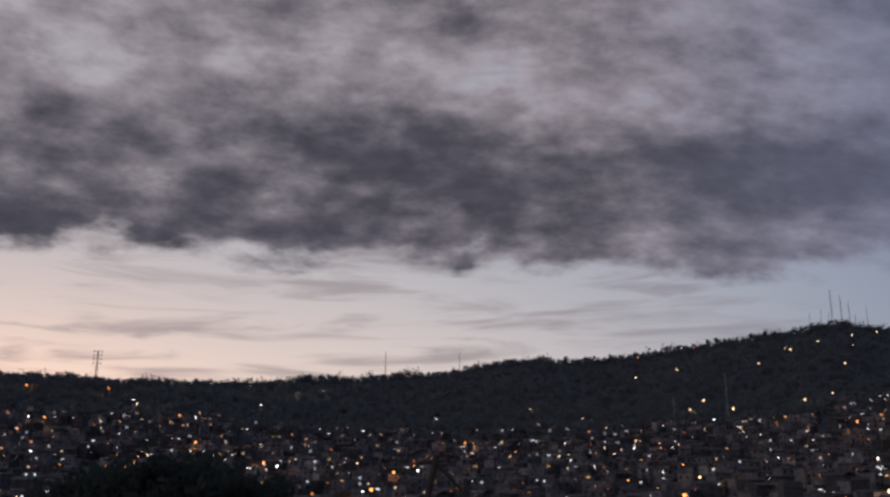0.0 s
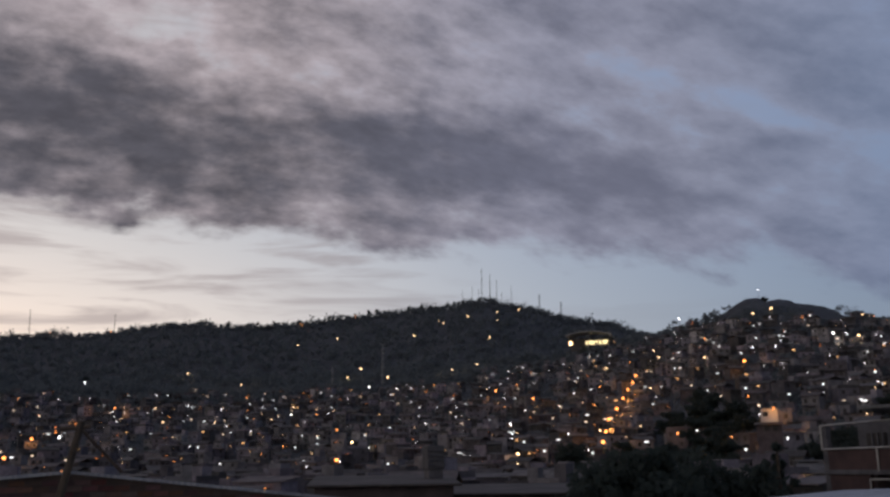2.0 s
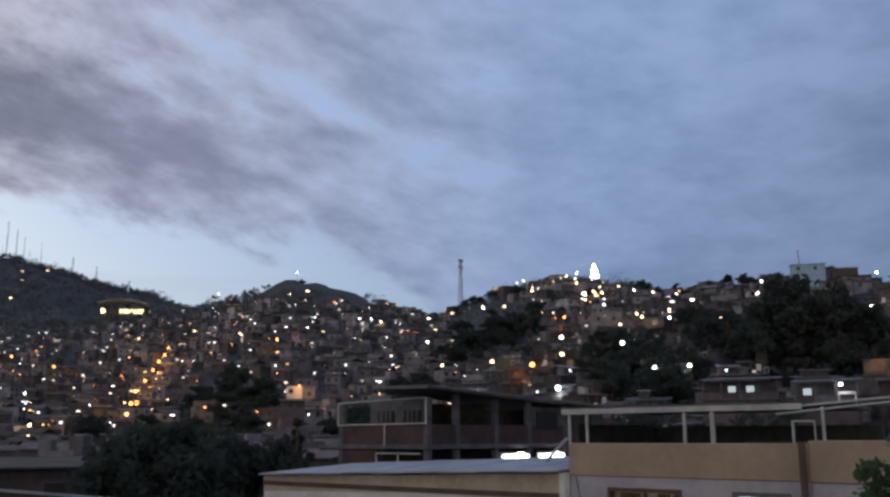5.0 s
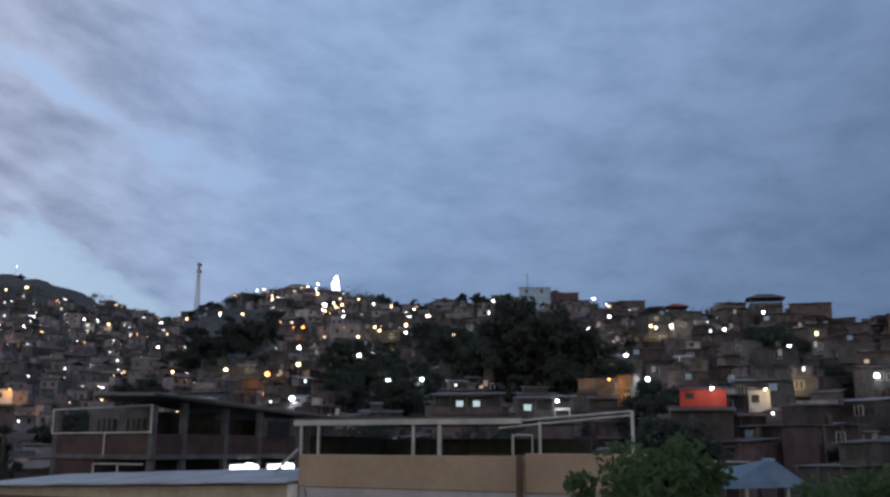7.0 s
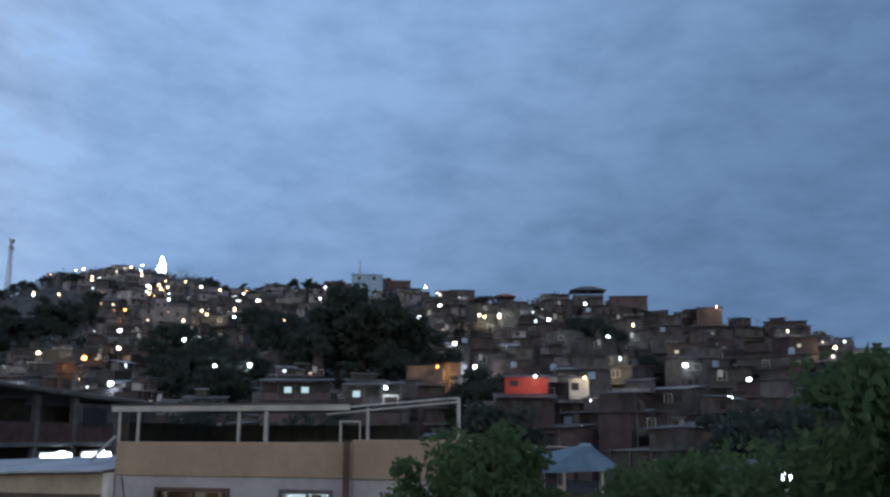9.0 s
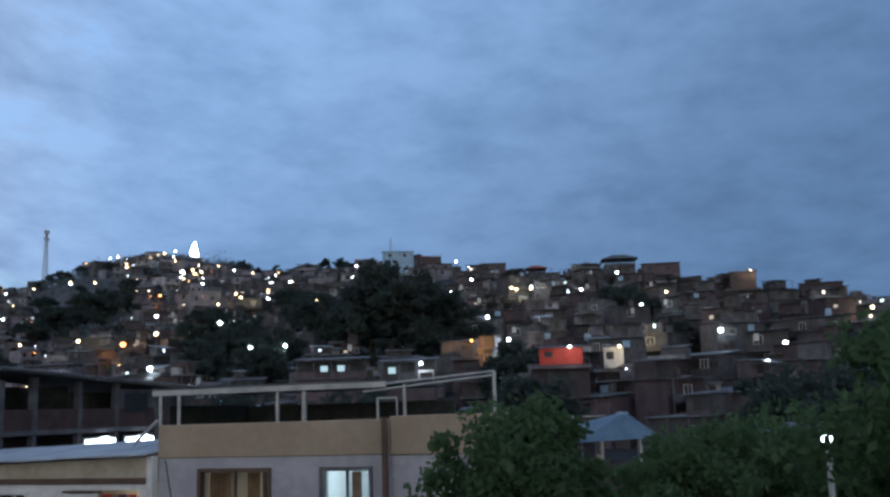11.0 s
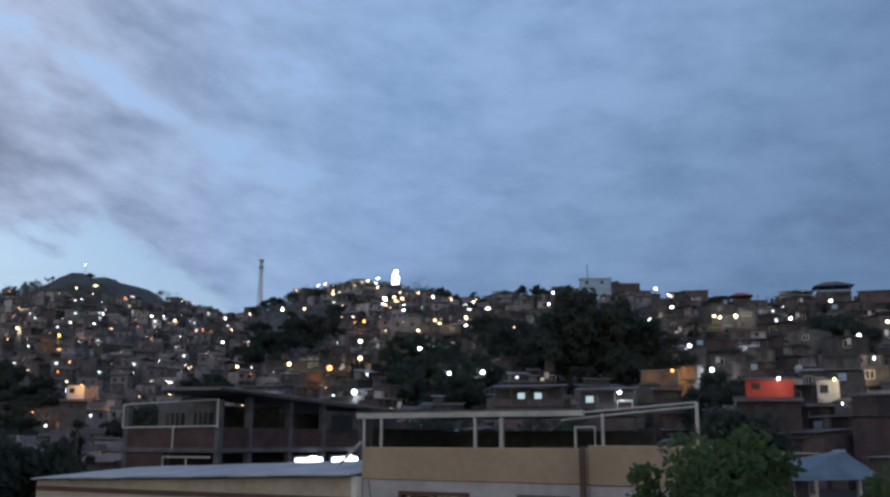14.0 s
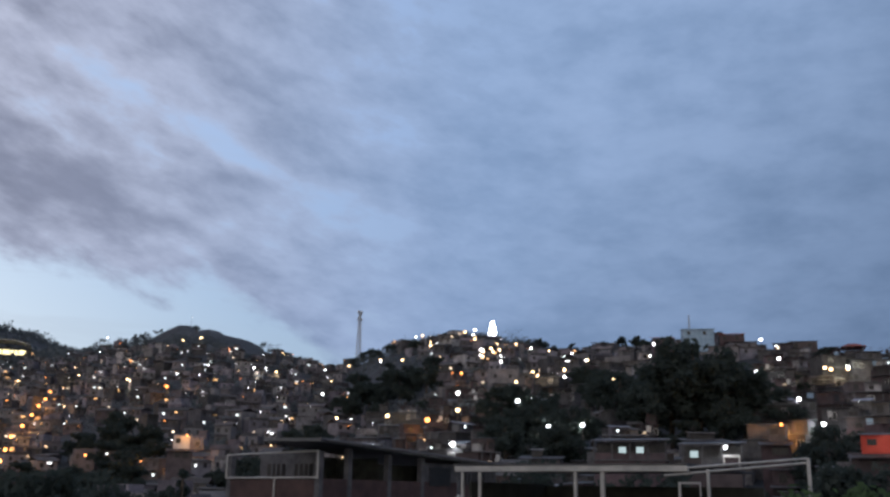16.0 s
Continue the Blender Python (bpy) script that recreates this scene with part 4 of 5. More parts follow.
def wall_x(bm, x, thick, y0, y1, z0, z1, holes):
    """A wall facing -x with rectangular holes (y0, y1, z0, z1) cut through it, holes in order of y."""
    ys = sorted({y0, y1, *(v for h in holes for v in h[:2])})
    zs = sorted({z0, z1, *(v for h in holes for v in h[2:])})
    for a, b in zip(ys, ys[1:]):
        for c, d in zip(zs, zs[1:]):
            if not any(h[0] <= a and b <= h[1] and h[2] <= c and d <= h[3] for h in holes):
                box(bm, x, a, c, x + thick, b, d)
    bmesh.ops.remove_doubles(bm, verts=bm.verts, dist=0.001)
    twice = {}
    for f in bm.faces:
        twice.setdefault(tuple(round(v, 3) for v in f.calc_center_median()), []).append(f)
    bmesh.ops.delete(bm, geom=[f for fs in twice.values() if len(fs) > 1 for f in fs], context="FACES")
    return bm


M_CURTAIN = material("curtain", (0.20, 0.13, 0.07), (0.32, 0.22, 0.13), 3.0)
M_REDCLOTH = material("red_cloth", (0.35, 0.03, 0.03), (0.5, 0.06, 0.05), 3.0)
M_DARKCLOTH = material("dark_cloth", (0.05, 0.04, 0.07), (0.12, 0.05, 0.08), 3.0)
M_PALE = material("pale_lilac_wall", (0.31, 0.30, 0.325), (0.42, 0.41, 0.43), 0.5)
M_ROOM = material("room_wall", (0.55, 0.58, 0.58), (0.65, 0.68, 0.68), 0.6)
GLASS = bpy.data.materials.new("window_glass")
GLASS.use_nodes = True
g = Nodes(GLASS.node_tree)
mixed = g.add("ShaderNodeMixShader", None, i0=0.88, i1=g.add("ShaderNodeBsdfGlossy", None, Roughness=0.05).outputs[0], i2=g.add("ShaderNodeBsdfTransparent").outputs[0])
g.t.links.new(mixed.outputs[0], g.add("ShaderNodeOutputMaterial").inputs[0])


def room_light(name, at, watts, colour, size=0.3):
    data = bpy.data.lights.new(name, "POINT")
    data.energy, data.color, data.shadow_soft_size = watts, colour, size
    new(name, data).location = at


def painted_house():
    top = empty("painted_house", Matrix.Translation((0, 0, 0)), "two-storey house with tan parapet over a pale lilac wall", "house")
    X, Y0, Y1, YP = 22.3, 5.2, 15.5, 8.7
    holes = [(9.40, 10.65, 4.15, 5.55), (12.22, 14.2, 4.15, 5.55)]
    part("front_wall", wall_x(bmesh.new(), X, 0.25, YP, Y1, 0, 5.93, holes), M_PALE, top)
    part("side_bay", boxed(X - 0.25, Y0, 0, X + 0.25, YP, 5.93, bevel=0.02), M_PALE, top)
    part("parapet", boxed(X - 0.04, YP, 5.93, X + 0.25, Y1 + 0.02, 6.80, bevel=0.02), M_TAN, top, "tan painted parapet")
    part("parapet_bay", boxed(X - 0.30, Y0, 5.93, X + 0.25, YP, 6.87, bevel=0.02), M_TAN, top, "tan painted parapet")
    part("side_wall", boxed(X + 0.25, Y1 - 0.25, 0, X + 9, Y1, 6.3, bevel=0.02), M_PALE, top)
    part("back_wall", boxed(X + 8.75, Y0, 0, X + 9, Y1 - 0.25, 6.3, bevel=0.02), M_PALE, top)
    part("far_wall", boxed(X + 0.25, Y0, 0, X + 8.75, Y0 + 0.25, 6.3, bevel=0.02), M_BRICK, top)
    part("terrace_floor", boxed(X + 0.25, Y0 + 0.25, 5.75, X + 8.75, Y1 - 0.25, 5.93, bevel=0.0), M_CONCRETE, top)
    part("inner_floor", boxed(X + 0.25, Y0 + 0.25, 2.9, X + 8.75, Y1 - 0.25, 3.05, bevel=0.0), M_CONCRETE, top)
    part("room_divider", boxed(X + 0.25, 11.3, 3.05, X + 4.0, 11.42, 5.75, bevel=0.0), M_ROOM, top)
    part("room_back", boxed(X + 3.6, Y0 + 0.25, 3.05, X + 3.75, Y1 - 0.25, 5.75, bevel=0.0), M_ROOM, top)
    part("downpipe", rod(bmesh.new(), (X - 0.36, YP + 0.12, 0), (X - 0.36, YP + 0.12, 6.82), 0.085), M_BROWN, top)
    part("cable", rod(bmesh.new(), (X - 0.02, 15.3, 5.9), (X - 0.02, 14.9, 4.0), 0.012, n=5), M_DARK, top)
    w = window_in(top, X, 9.40, 10.65, 4.15, 5.55, M_CONCRETE, GLASS, 1)
    part("curtain", boxed(X + 0.3, 9.75, 4.15, X + 0.36, 10.0, 5.5), M_CURTAIN, w)
    w = window_in(top, X, 12.22, 14.2, 4.15, 5.55, M_BROWN, GLASS, 1)
    for a, b in ((13.55, 14.15), (12.3, 12.55), (12.7, 13.0)):
        bm = bmesh.new()
        for k in range(5):
            y = a + (b - a) * (k + 0.5) / 5
            rod(bm, (X + 0.4, y, 4.15), (X + 0.4, y, 5.5), 0.07, n=6)
        part("curtain", bm, M_CURTAIN, w)
    part("inner_door", boxed(X + 3.5, 9.7, 3.05, X + 3.59, 10.1, 5.2), M_WOOD, top)


painted_house()
room_light("room_bulb", (24.2, 10.0, 5.4), 60, (0.85, 0.97, 1.0))
room_light("room_bulb", (24.0, 13.6, 4.3), 22, (1.0, 0.8, 0.55))
bulb = empty("table_lamp", Matrix.Translation((23.2, 13.5, 3.05)), "small glowing table lamp behind the curtain", "lamp")
part("stand", rod(bmesh.new(), (0, 0, 0), (0, 0, 1.0), 0.06), M_BROWN, bulb)
bm = bmesh.new()
bmesh.ops.create_icosphere(bm, subdivisions=2, radius=0.14, matrix=Matrix.Translation((0, 0, 1.12)))
part("bulb", bm, G_WARM, bulb)


def terrace_roof():
    X = 23.2
    top = empty("terrace_canopy", Matrix.Translation((X, 9.0, 5.93)), "white steel canopy over a roof terrace", "canopy")
    z = 1.75
    part("front_beam", boxed(-0.08, 0.25, z - 0.08, 0.08, 7.35, z + 0.09, bevel=0.02), M_STEEL, top, "white painted beam")
    part("roof_sheet", slab(bmesh.new(), [(-0.1, 0.25, z + 0.13), (-0.1, 7.35, z + 0.13), (5.2, 7.35, z + 0.02), (5.2, 0.25, z + 0.02)], 0.03), M_ZINC, top)
    for y in (7.1, 6.5):
        part("post", boxed(-0.04, y - 0.04, 0, 0.04, y + 0.04, z - 0.08), M_STEEL, top)
    for y, w in ((3.42, 0.04), (2.62, 0.055)):
        part("post", boxed(-0.05, y - w, 0, 0.05, y + w, z - 0.08), M_STEEL, top)
    part("brace", rod(bmesh.new(), (-0.1, 7.9, 0.35), (0, 7.2, 1.0), 0.05), M_STEEL, top)
    part("low_frame", boxed(-0.03, 0.47, 0, 0.03, 0.53, 1.42), M_STEEL, top)
    part("low_rail", boxed(-0.03, -0.02, 1.37, 0.03, 0.47, 1.42), M_STEEL, top)
    part("low_post", boxed(-0.03, -0.05, 0.8, 0.03, -0.02, 1.42), M_STEEL, top)
    part("post", boxed(-0.035, -0.285, 0, 0.035, -0.215, 1.74), M_STEEL, top)
    part("end_post", boxed(-0.04, -2.71, 0, 0.04, -2.63, 1.98), M_STEEL, top)
    for dz in (0.0, -0.14):
        part("pipe", rod(bmesh.new(), (0, 0.9, 1.72 + dz), (0, -2.66, 1.97 + dz * 0.7), 0.03), M_STEEL, top)
    # screens added to close the canopy, near-black for the dim hedge beyond
    part("back_wall", boxed(5.0, 0.0, 0, 5.15, 7.3, 1.35), M_GLOOM, top, "near-black screen standing for the dim hedge")
    part("side_screen", boxed(0.6, 7.2, 0, 5.0, 7.3, 1.4), M_GLOOM, top, "added near-black side screen")
    part("bench", boxed(2.6, 1.2, 0, 3.4, 3.0, 0.9, bevel=0.04), M_WOOD, top)


terrace_roof()


def cream_house():
    top = empty("cream_house", Matrix.Translation((0, 0, 0)), "low cream house with brown band and pale metal roof", "house")
    X, Y0, Y1 = 22.1, 15.62, 29.0
    holes = [(15.95, 18.45, 3.7, 5.12), (19.7, 20.6, 4.0, 5.0), (22.4, 24.1, 4.0, 5.0)]
    part("front_wall", wall_x(bmesh.new(), X, 0.22, Y0, Y1, 0, 5.28, holes), M_WHITE, top, "off-white lower wall")
    part("band", boxed(X - 0.05, Y0, 5.28, X + 0.22, Y1, 5.44, bevel=0.01), M_BROWN, top, "dark brown painted band")
    bm = bmesh.new()
    slab(bm, [(X - 0.02, Y0, 5.98), (X + 0.22, Y0, 5.98), (X + 0.22, Y1, 5.60), (X - 0.02, Y1, 5.60)], 0.12)
    slab(bm, [(X - 0.015, Y0, 5.9), (X + 0.21, Y0, 5.9), (X + 0.21, Y1, 5.52), (X - 0.015, Y1, 5.52)], 0.46)
    part("frieze", bm, M_CREAM, top, "cream painted frieze")
    part("end_pilaster", boxed(X - 0.08, Y0 - 0.1, 0, X + 0.2, Y0 + 0.08, 6.0), M_WHITE, top)
    n = 9
    for k in range(n):
        f = lambda t: (6.08 - 0.38 * t, 6.42 - 0.46 * t)
        a, b = k / n, (k + 1) / n
        ya, yb = Y0 - 0.05 + (Y1 - Y0) * a, Y0 - 0.05 + (Y1 - Y0) * b + 0.03
        (za, wa), (zb, wb) = f(a), f(b)
        j = 0.012 * (k % 2)
        part("roof_sheet", slab(bmesh.new(), [(X - 0.3, ya, za + j), (X - 0.3, yb, zb + j), (X + 4.4, yb, wb + j), (X + 4.4, ya, wa + j)], 0.05), M_SHEET, top)
    part("back_wall", boxed(X + 4.1, Y0, 0, X + 4.3, Y1, 5.9, bevel=0.0), M_BRICK, top)
    for y0, y1, z0, z1 in holes[1:]:
        w = window_in(top, X, y0, y1, z0, z1, M_WHITE, M_DARK, 1)
        if y0 > 22:
            for k in range(9):
                y = y0 + (y1 - y0) * (k + 0.5) / 9
                part("grille_bar", rod(bmesh.new(), (X + 0.02, y, z0), (X + 0.02, y, z1), 0.015, n=5), M_STEEL, w)
    part("room_back", boxed(X + 1.6, 15.75, 3.0, X + 1.7, 18.7, 5.2, bevel=0.0), M_CREAM, top)
    part("shutter", boxed(X - 0.02, 17.3, 3.7, X + 0.06, 18.4, 5.02), M_WHITE, top)
    part("lintel", boxed(X - 0.03, 17.2, 5.04, X + 0.05, 18.45, 5.11), M_BROWN, top)
    return X


M_SHEET = material("pale_roof_sheet", (0.25, 0.275, 0.315), (0.40, 0.43, 0.47), 0.9, 0.5, 0.3, 0.5, wave=3.0)
CX = cream_house()
for i, (y, w, mat, words) in enumerate(((17.1, 0.30, M_REDCLOTH, "red"), (16.85, 0.16, M_CURTAIN, "tan"), (16.6, 0.28, M_DARKCLOTH, "dark blue"), (16.28, 0.28, M_REDCLOTH, "crimson"))):
    bm = bmesh.new()
    for k in range(4):
        yy = y - w / 2 + w * (k + 0.5) / 4
        rod(bm, (0, yy, 3.9), (0, yy, 5.0), w / 7, w / 9, 7)
    ob = part("hanging_cloth", bm, mat)
    ob.location.x = CX + 0.15
    tagged(ob, f"{words} cloth hanging in the open window", "cloth", "laundry in the window")
# unseen fill light added behind the hanging cloths, no bulb stands here
room_light("porch_bulb", (CX + 0.9, 17.0, 4.9), 12, (1.0, 0.85, 0.7))


# ---- unfinished brick house behind ----
def brick_house():
    top = empty("unfinished_brick_house", Matrix.Translation((0, 0, 0)), "unfinished two-storey brick house with open concrete frame", "house")
    X0, Y0, X1, Y1 = 32.8, 30.8, 48.0, 37.0
    part("roof", slab(bmesh.new(), [(31.9, 30.0, 9.32), (48.4, 30.0, 8.60), (48.4, 38.0, 8.60), (31.9, 33.6, 9.40)], 0.15), M_PALEROOFS, top, "dark sloping sheet metal roof")
    part("fascia", rod(bmesh.new(), (31.9, 29.95, 9.27), (48.4, 29.95, 8.55), 0.075, n=6), M_CONCRETE, top, "grey metal eave trim")
    part("floor_slab", boxed(X0 - 0.1, Y0 - 0.1, 6.40, X1, Y1, 6.62, bevel=0.02), M_GREYCON, top)
    part("ground_floor", boxed(X0, Y0, 3.4, X1, Y1, 3.6, bevel=0.02), M_GREYCON, top)
    for x, hgt in ((32.95, 8.8), (34.95, 9.0), (37.95, 8.85), (40.7, 8.75), (44.0, 8.6), (47.6, 8.45)):
        part("column", boxed(x - 0.15, Y0 - 0.02, 0, x + 0.15, Y0 + 0.28, hgt, bevel=0.02), M_GREYCON, top)
    part("column", boxed(X0 - 0.02, Y1 - 0.3, 0, X0 + 0.28, Y1, 8.7, bevel=0.02), M_GREYCON, top)
    xs = (33.1, 34.8, 37.8, 40.55, 43.85, 47.45)
    for a, b in zip(xs, xs[1:]):
        part("parapet", boxed(a + (0.3 if a > 34 else 0), Y0 + 0.02, 6.62, b, Y0 + 0.2, 7.55, bevel=0.0), M_DULLRED, top, "bare brick parapet")
    part("side_parapet", boxed(X0, Y0 + 0.28, 6.62, X0 + 0.18, Y1 - 0.3, 7.5, bevel=0.0), M_DULLRED, top)
    # upper rooms set back behind the gallery, the deep roof's shade painted on their walls
    part("room_wall", boxed(39.0, Y0 + 1.6, 6.62, X1 - 0.3, Y0 + 1.8, 8.4, bevel=0.0), M_GLOOM, top)
    part("inner_end", boxed(39.0, Y0 + 1.8, 6.62, 39.2, Y0 + 4.6, 8.7, bevel=0.0), M_GLOOM, top)
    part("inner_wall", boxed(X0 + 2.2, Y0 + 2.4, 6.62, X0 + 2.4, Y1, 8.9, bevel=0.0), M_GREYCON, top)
    part("inner_back", boxed(X0 + 2.4, Y0 + 4.6, 6.62, 39.0, Y0 + 4.8, 8.75, bevel=0.0), M_GLOOM, top)
    part("upper_wall", boxed(40.85, Y0 + 0.02, 7.55, 43.85, Y0 + 0.2, 8.5, bevel=0.0), M_GREYCON, top)
    part("upper_wall", boxed(44.15, Y0 + 0.02, 7.55, 47.45, Y0 + 0.2, 8.4, bevel=0.0), M_GREYCON, top)
    # flat sheet on the wall, its near-black colour stands for shade within
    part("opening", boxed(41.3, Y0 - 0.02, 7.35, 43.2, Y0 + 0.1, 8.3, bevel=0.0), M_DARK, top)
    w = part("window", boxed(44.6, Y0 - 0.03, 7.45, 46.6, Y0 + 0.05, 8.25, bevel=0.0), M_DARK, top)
    for k in range(6):
        part("grille_bar", boxed(44.7 + 0.36 * k, Y0 - 0.07, 7.45, 44.82 + 0.36 * k, Y0 - 0.03, 8.2, bevel=0.0), M_GREYCON, w)
    for y0, n in ((33.3, 4), (35.2, 3)):
        w = part("window", boxed(X0 + 2.12, y0, 7.3, X0 + 2.22, y0 + 1.2, 8.3, bevel=0.0), M_DARK, top)
        for k in range(n):
            part("grille_bar", boxed(X0 + 2.06, y0 + 0.1 + 0.33 * k, 7.3, X0 + 2.12, y0 + 0.2 + 0.33 * k, 8.3, bevel=0.0), M_GREYCON, w)
    # white tube frame of the side gallery
    for a, b in (((X0 - 0.05, Y0 + 0.1, 8.80), (X0 - 0.05, Y1, 8.66)), ((X0 - 0.05, Y0 + 0.1, 7.60), (X0 - 0.05, Y1, 7.56)), ((X0 - 0.05, Y1, 7.56), (X0 - 0.05, Y1, 8.66)), ((X0 - 0.05, Y0 + 0.05, 7.55), (X0 - 0.05, Y0 + 0.05, 8.85)), ((X0 - 0.06, 33.6, 6.5), (X0 - 0.06, 33.6, 7.6))):
        part("frame_tube", rod(bmesh.new(), a, b, 0.045), M_STEEL, top, "white steel tube")
    # lower storey
    part("lower_wall", boxed(X0, Y0 + 3.4, 0, X0 + 0.2, Y1 - 0.3, 6.4, bevel=0.0), M_DULLRED, top)
    part("lower_wall", boxed(X0, Y0 + 0.28, 0, X0 + 0.2, Y0 + 3.4, 5.0, bevel=0.0), M_DULLRED, top)
    part("lower_back", boxed(X0 + 0.2, Y0 + 3.2, 0, X1, Y0 + 3.4, 6.4, bevel=0.0), M_BRICK, top)
    part("lower_front", boxed(33.1, Y0 + 0.02, 0, 47.45, Y0 + 0.2, 5.1, bevel=0.0), M_DULLRED, top)
    for a, b in (((X0 - 0.03, 31.2, 6.2), (X0 - 0.03, 34.2, 6.2)), ((X0 - 0.03, 32.7, 5.0), (X0 - 0.03, 32.7, 6.2)), ((X0 - 0.03, 34.2, 5.0), (X0 - 0.03, 34.2, 6.2))):
        part("window_frame", rod(bmesh.new(), a, b, 0.05, n=6), M_STEEL, top)
    part("end_wall", boxed(X1 - 0.2, Y0 + 0.3, 0, X1, Y1, 8.4, bevel=0.0), M_BRICK, top)


brick_house()
for x0, x1 in ((38.15, 40.45), (41.2, 43.6)):
    ob = empty("tube_light", Matrix.Translation((x0, 30.7, 5.55)), "bright fluorescent light box under the slab", "light", "tube lights")
    part("housing", boxed(0, -0.02, -0.05, x1 - x0, 0.1, 0.62, bevel=0.02), M_STEEL, ob)
    part("tube", boxed(0.05, -0.08, 0.0, x1 - x0 - 0.05, -0.03, 0.52, bevel=0.02), G_TUBE, ob)
    part("lamp", boxed((x1 - x0) * 0.5, -0.16, 0.35, (x1 - x0) * 0.5 + 0.5, -0.1, 0.62, bevel=0.02), G_WHITE, ob)


# ---- brick gable and its neighbours across the yard ----
def gable_house():
    top = empty("gable_house", Matrix.Translation((0, 18, 0)), "brick house with pale metal coping on a low gable", "house")
    bm = bmesh.new()
    prof = [(-7.5, 6.42), (-0.3, 6.98), (12.0, 5.55)]
    pts = [(-7.5, 0.0), *prof, (12.0, 0.0)]
    f = [bm.verts.new((x, 0, z)) for x, z in pts]
    b = [bm.verts.new((x, 0.22, z)) for x, z in pts]
    bm.faces.new(f)
    bm.faces.new(b[::-1])
    for i in range(5):
        j = (i + 1) % 5
        bm.faces.new((f[j], f[i], b[i], b[j]))
    bmesh.ops.recalc_face_normals(bm, faces=bm.faces)
    part("gable_wall", bm, M_MORTAR, top, "dark mortar bed of the gable wall")
    for (x0, z0), (x1, z1) in zip(prof, prof[1:]):
        part("coping", slab(bmesh.new(), [(x0, -0.08, z0 + 0.05), (x1, -0.08, z1 + 0.05), (x1, 0.3, z1 + 0.05), (x0, 0.3, z0 + 0.05)], 0.055), M_SHEET, top, "bent pale metal coping")
        part("roof_sheet", slab(bmesh.new(), [(x0, 0.3, z0 + 0.0), (x1, 0.3, z1 + 0.0), (x1, 9, z1 - 0.15), (x0, 9, z0 - 0.15)], 0.05), M_ZINC, top)
    for x, zt in ((-2.3, 6.75), (5.6, 6.2)):
        part("pier", boxed(x - 0.25, -0.12, 0, x + 0.25, 0.0, zt), M_REDBRICK, top)
    part("back_wall", boxed(-7.5, 8.8, 0, 12.0, 9.0, 5.2, bevel=0.0), M_BRICK, top)
    return top, prof


GABLE, GABLE_LINE = gable_house()
pole = empty("leaning_pole", Matrix.Translation((-0.45, 17.4, 0)), "leaning weathered wooden power pole with a stay", "pole")
part("shaft", rod(bmesh.new(), (-1.35, 0, 0), (0.30, 0.1, 7.85), 0.11, 0.06), M_BARK, pole)
part("crossbar", rod(bmesh.new(), (-0.05, 0.1, 7.72), (0.45, 0.1, 7.76), 0.04, n=6), M_WOOD, pole)
part("stay", rod(bmesh.new(), (0.31, 0.1, 7.7), (1.0, 0.4, 7.0), 0.03, n=6), M_WOOD, pole)


def low_house(at, w, d, h, turn, wall, roof, label, rise=0.4):
    top = empty("low_house", Matrix.Translation(at) @ Matrix.Rotation(radians(turn), 4, "Z"), label, "house")
    part("wall", boxed(-w / 2, 0, -1, w / 2, d, h, bevel=0.02), wall, top)
    part("roof", slab(bmesh.new(), [(-w / 2 - 0.3, -0.5, h + 0.06), (w / 2 + 0.3, -0.5, h + 0.06), (w / 2 + 0.3, d + 0.3, h + rise), (-w / 2 - 0.3, d + 0.3, h + rise)], 0.06), roof, top)
    part("gutter", rod(bmesh.new(), (-w / 2 - 0.3, -0.53, h + 0.02), (w / 2 + 0.3, -0.53, h + 0.02), 0.06, n=6), M_RUST, top)
    for s in (-0.28, 0.25):
        w0 = part("window", boxed(s * w - 0.6, -0.05, h - 1.7, s * w + 0.6, 0.02, h - 0.6), M_CONCRETE, top)
        part("pane", box(bmesh.new(), s * w - 0.5, -0.07, h - 1.6, s * w + 0.5, -0.04, h - 0.7), M_DARK, w0)
    return top


p = spot(16.6, 0, 42)
low_house((p.x, p.y, 0), 6.0, 7, 6.25, -16, M_BRICK, M_ZINCS, "dark brick house with metal roof behind the gable")
p = spot(24.0, 0, 50)
low_house((p.x, p.y, 0), 7.0, 7, 5.6, -24, M_BRICK, M_ZINCS, "concrete block house with metal roof")
p = spot(91.6, 0, 33)
low_house((p.x, p.y, 0), 3.6, 5, 5.75, -91.6, M_PLASTER, M_ZINC, "low grey house with a sheet roof beyond the trees", 0.35)
p = spot(79.2, 0, 46)
h = low_house((p.x, p.y, 0), 2.9, 5, 6.35, -79, M_CREAM, M_CREAM, "small tan house beyond the trees", 0.05)
p = spot(19.5, 0, 46)
tank = empty("water_tower", Matrix.Translation((p.x, p.y, 0)), "square concrete water tower with louvred top", "water tower")
part("shaft", boxed(-0.35, -0.35, 0, 0.35, 0.35, 6.9), M_CONCRETE, tank)
part("tank", boxed(-0.42, -0.42, 6.9, 0.42, 0.42, 8.0, bevel=0.04), M_PLASTER, tank)
for k in range(4):
    part("slat", boxed(-0.45, -0.46, 7.05 + 0.22 * k, 0.45, -0.42, 7.15 + 0.22 * k), M_CONCRETE, tank)


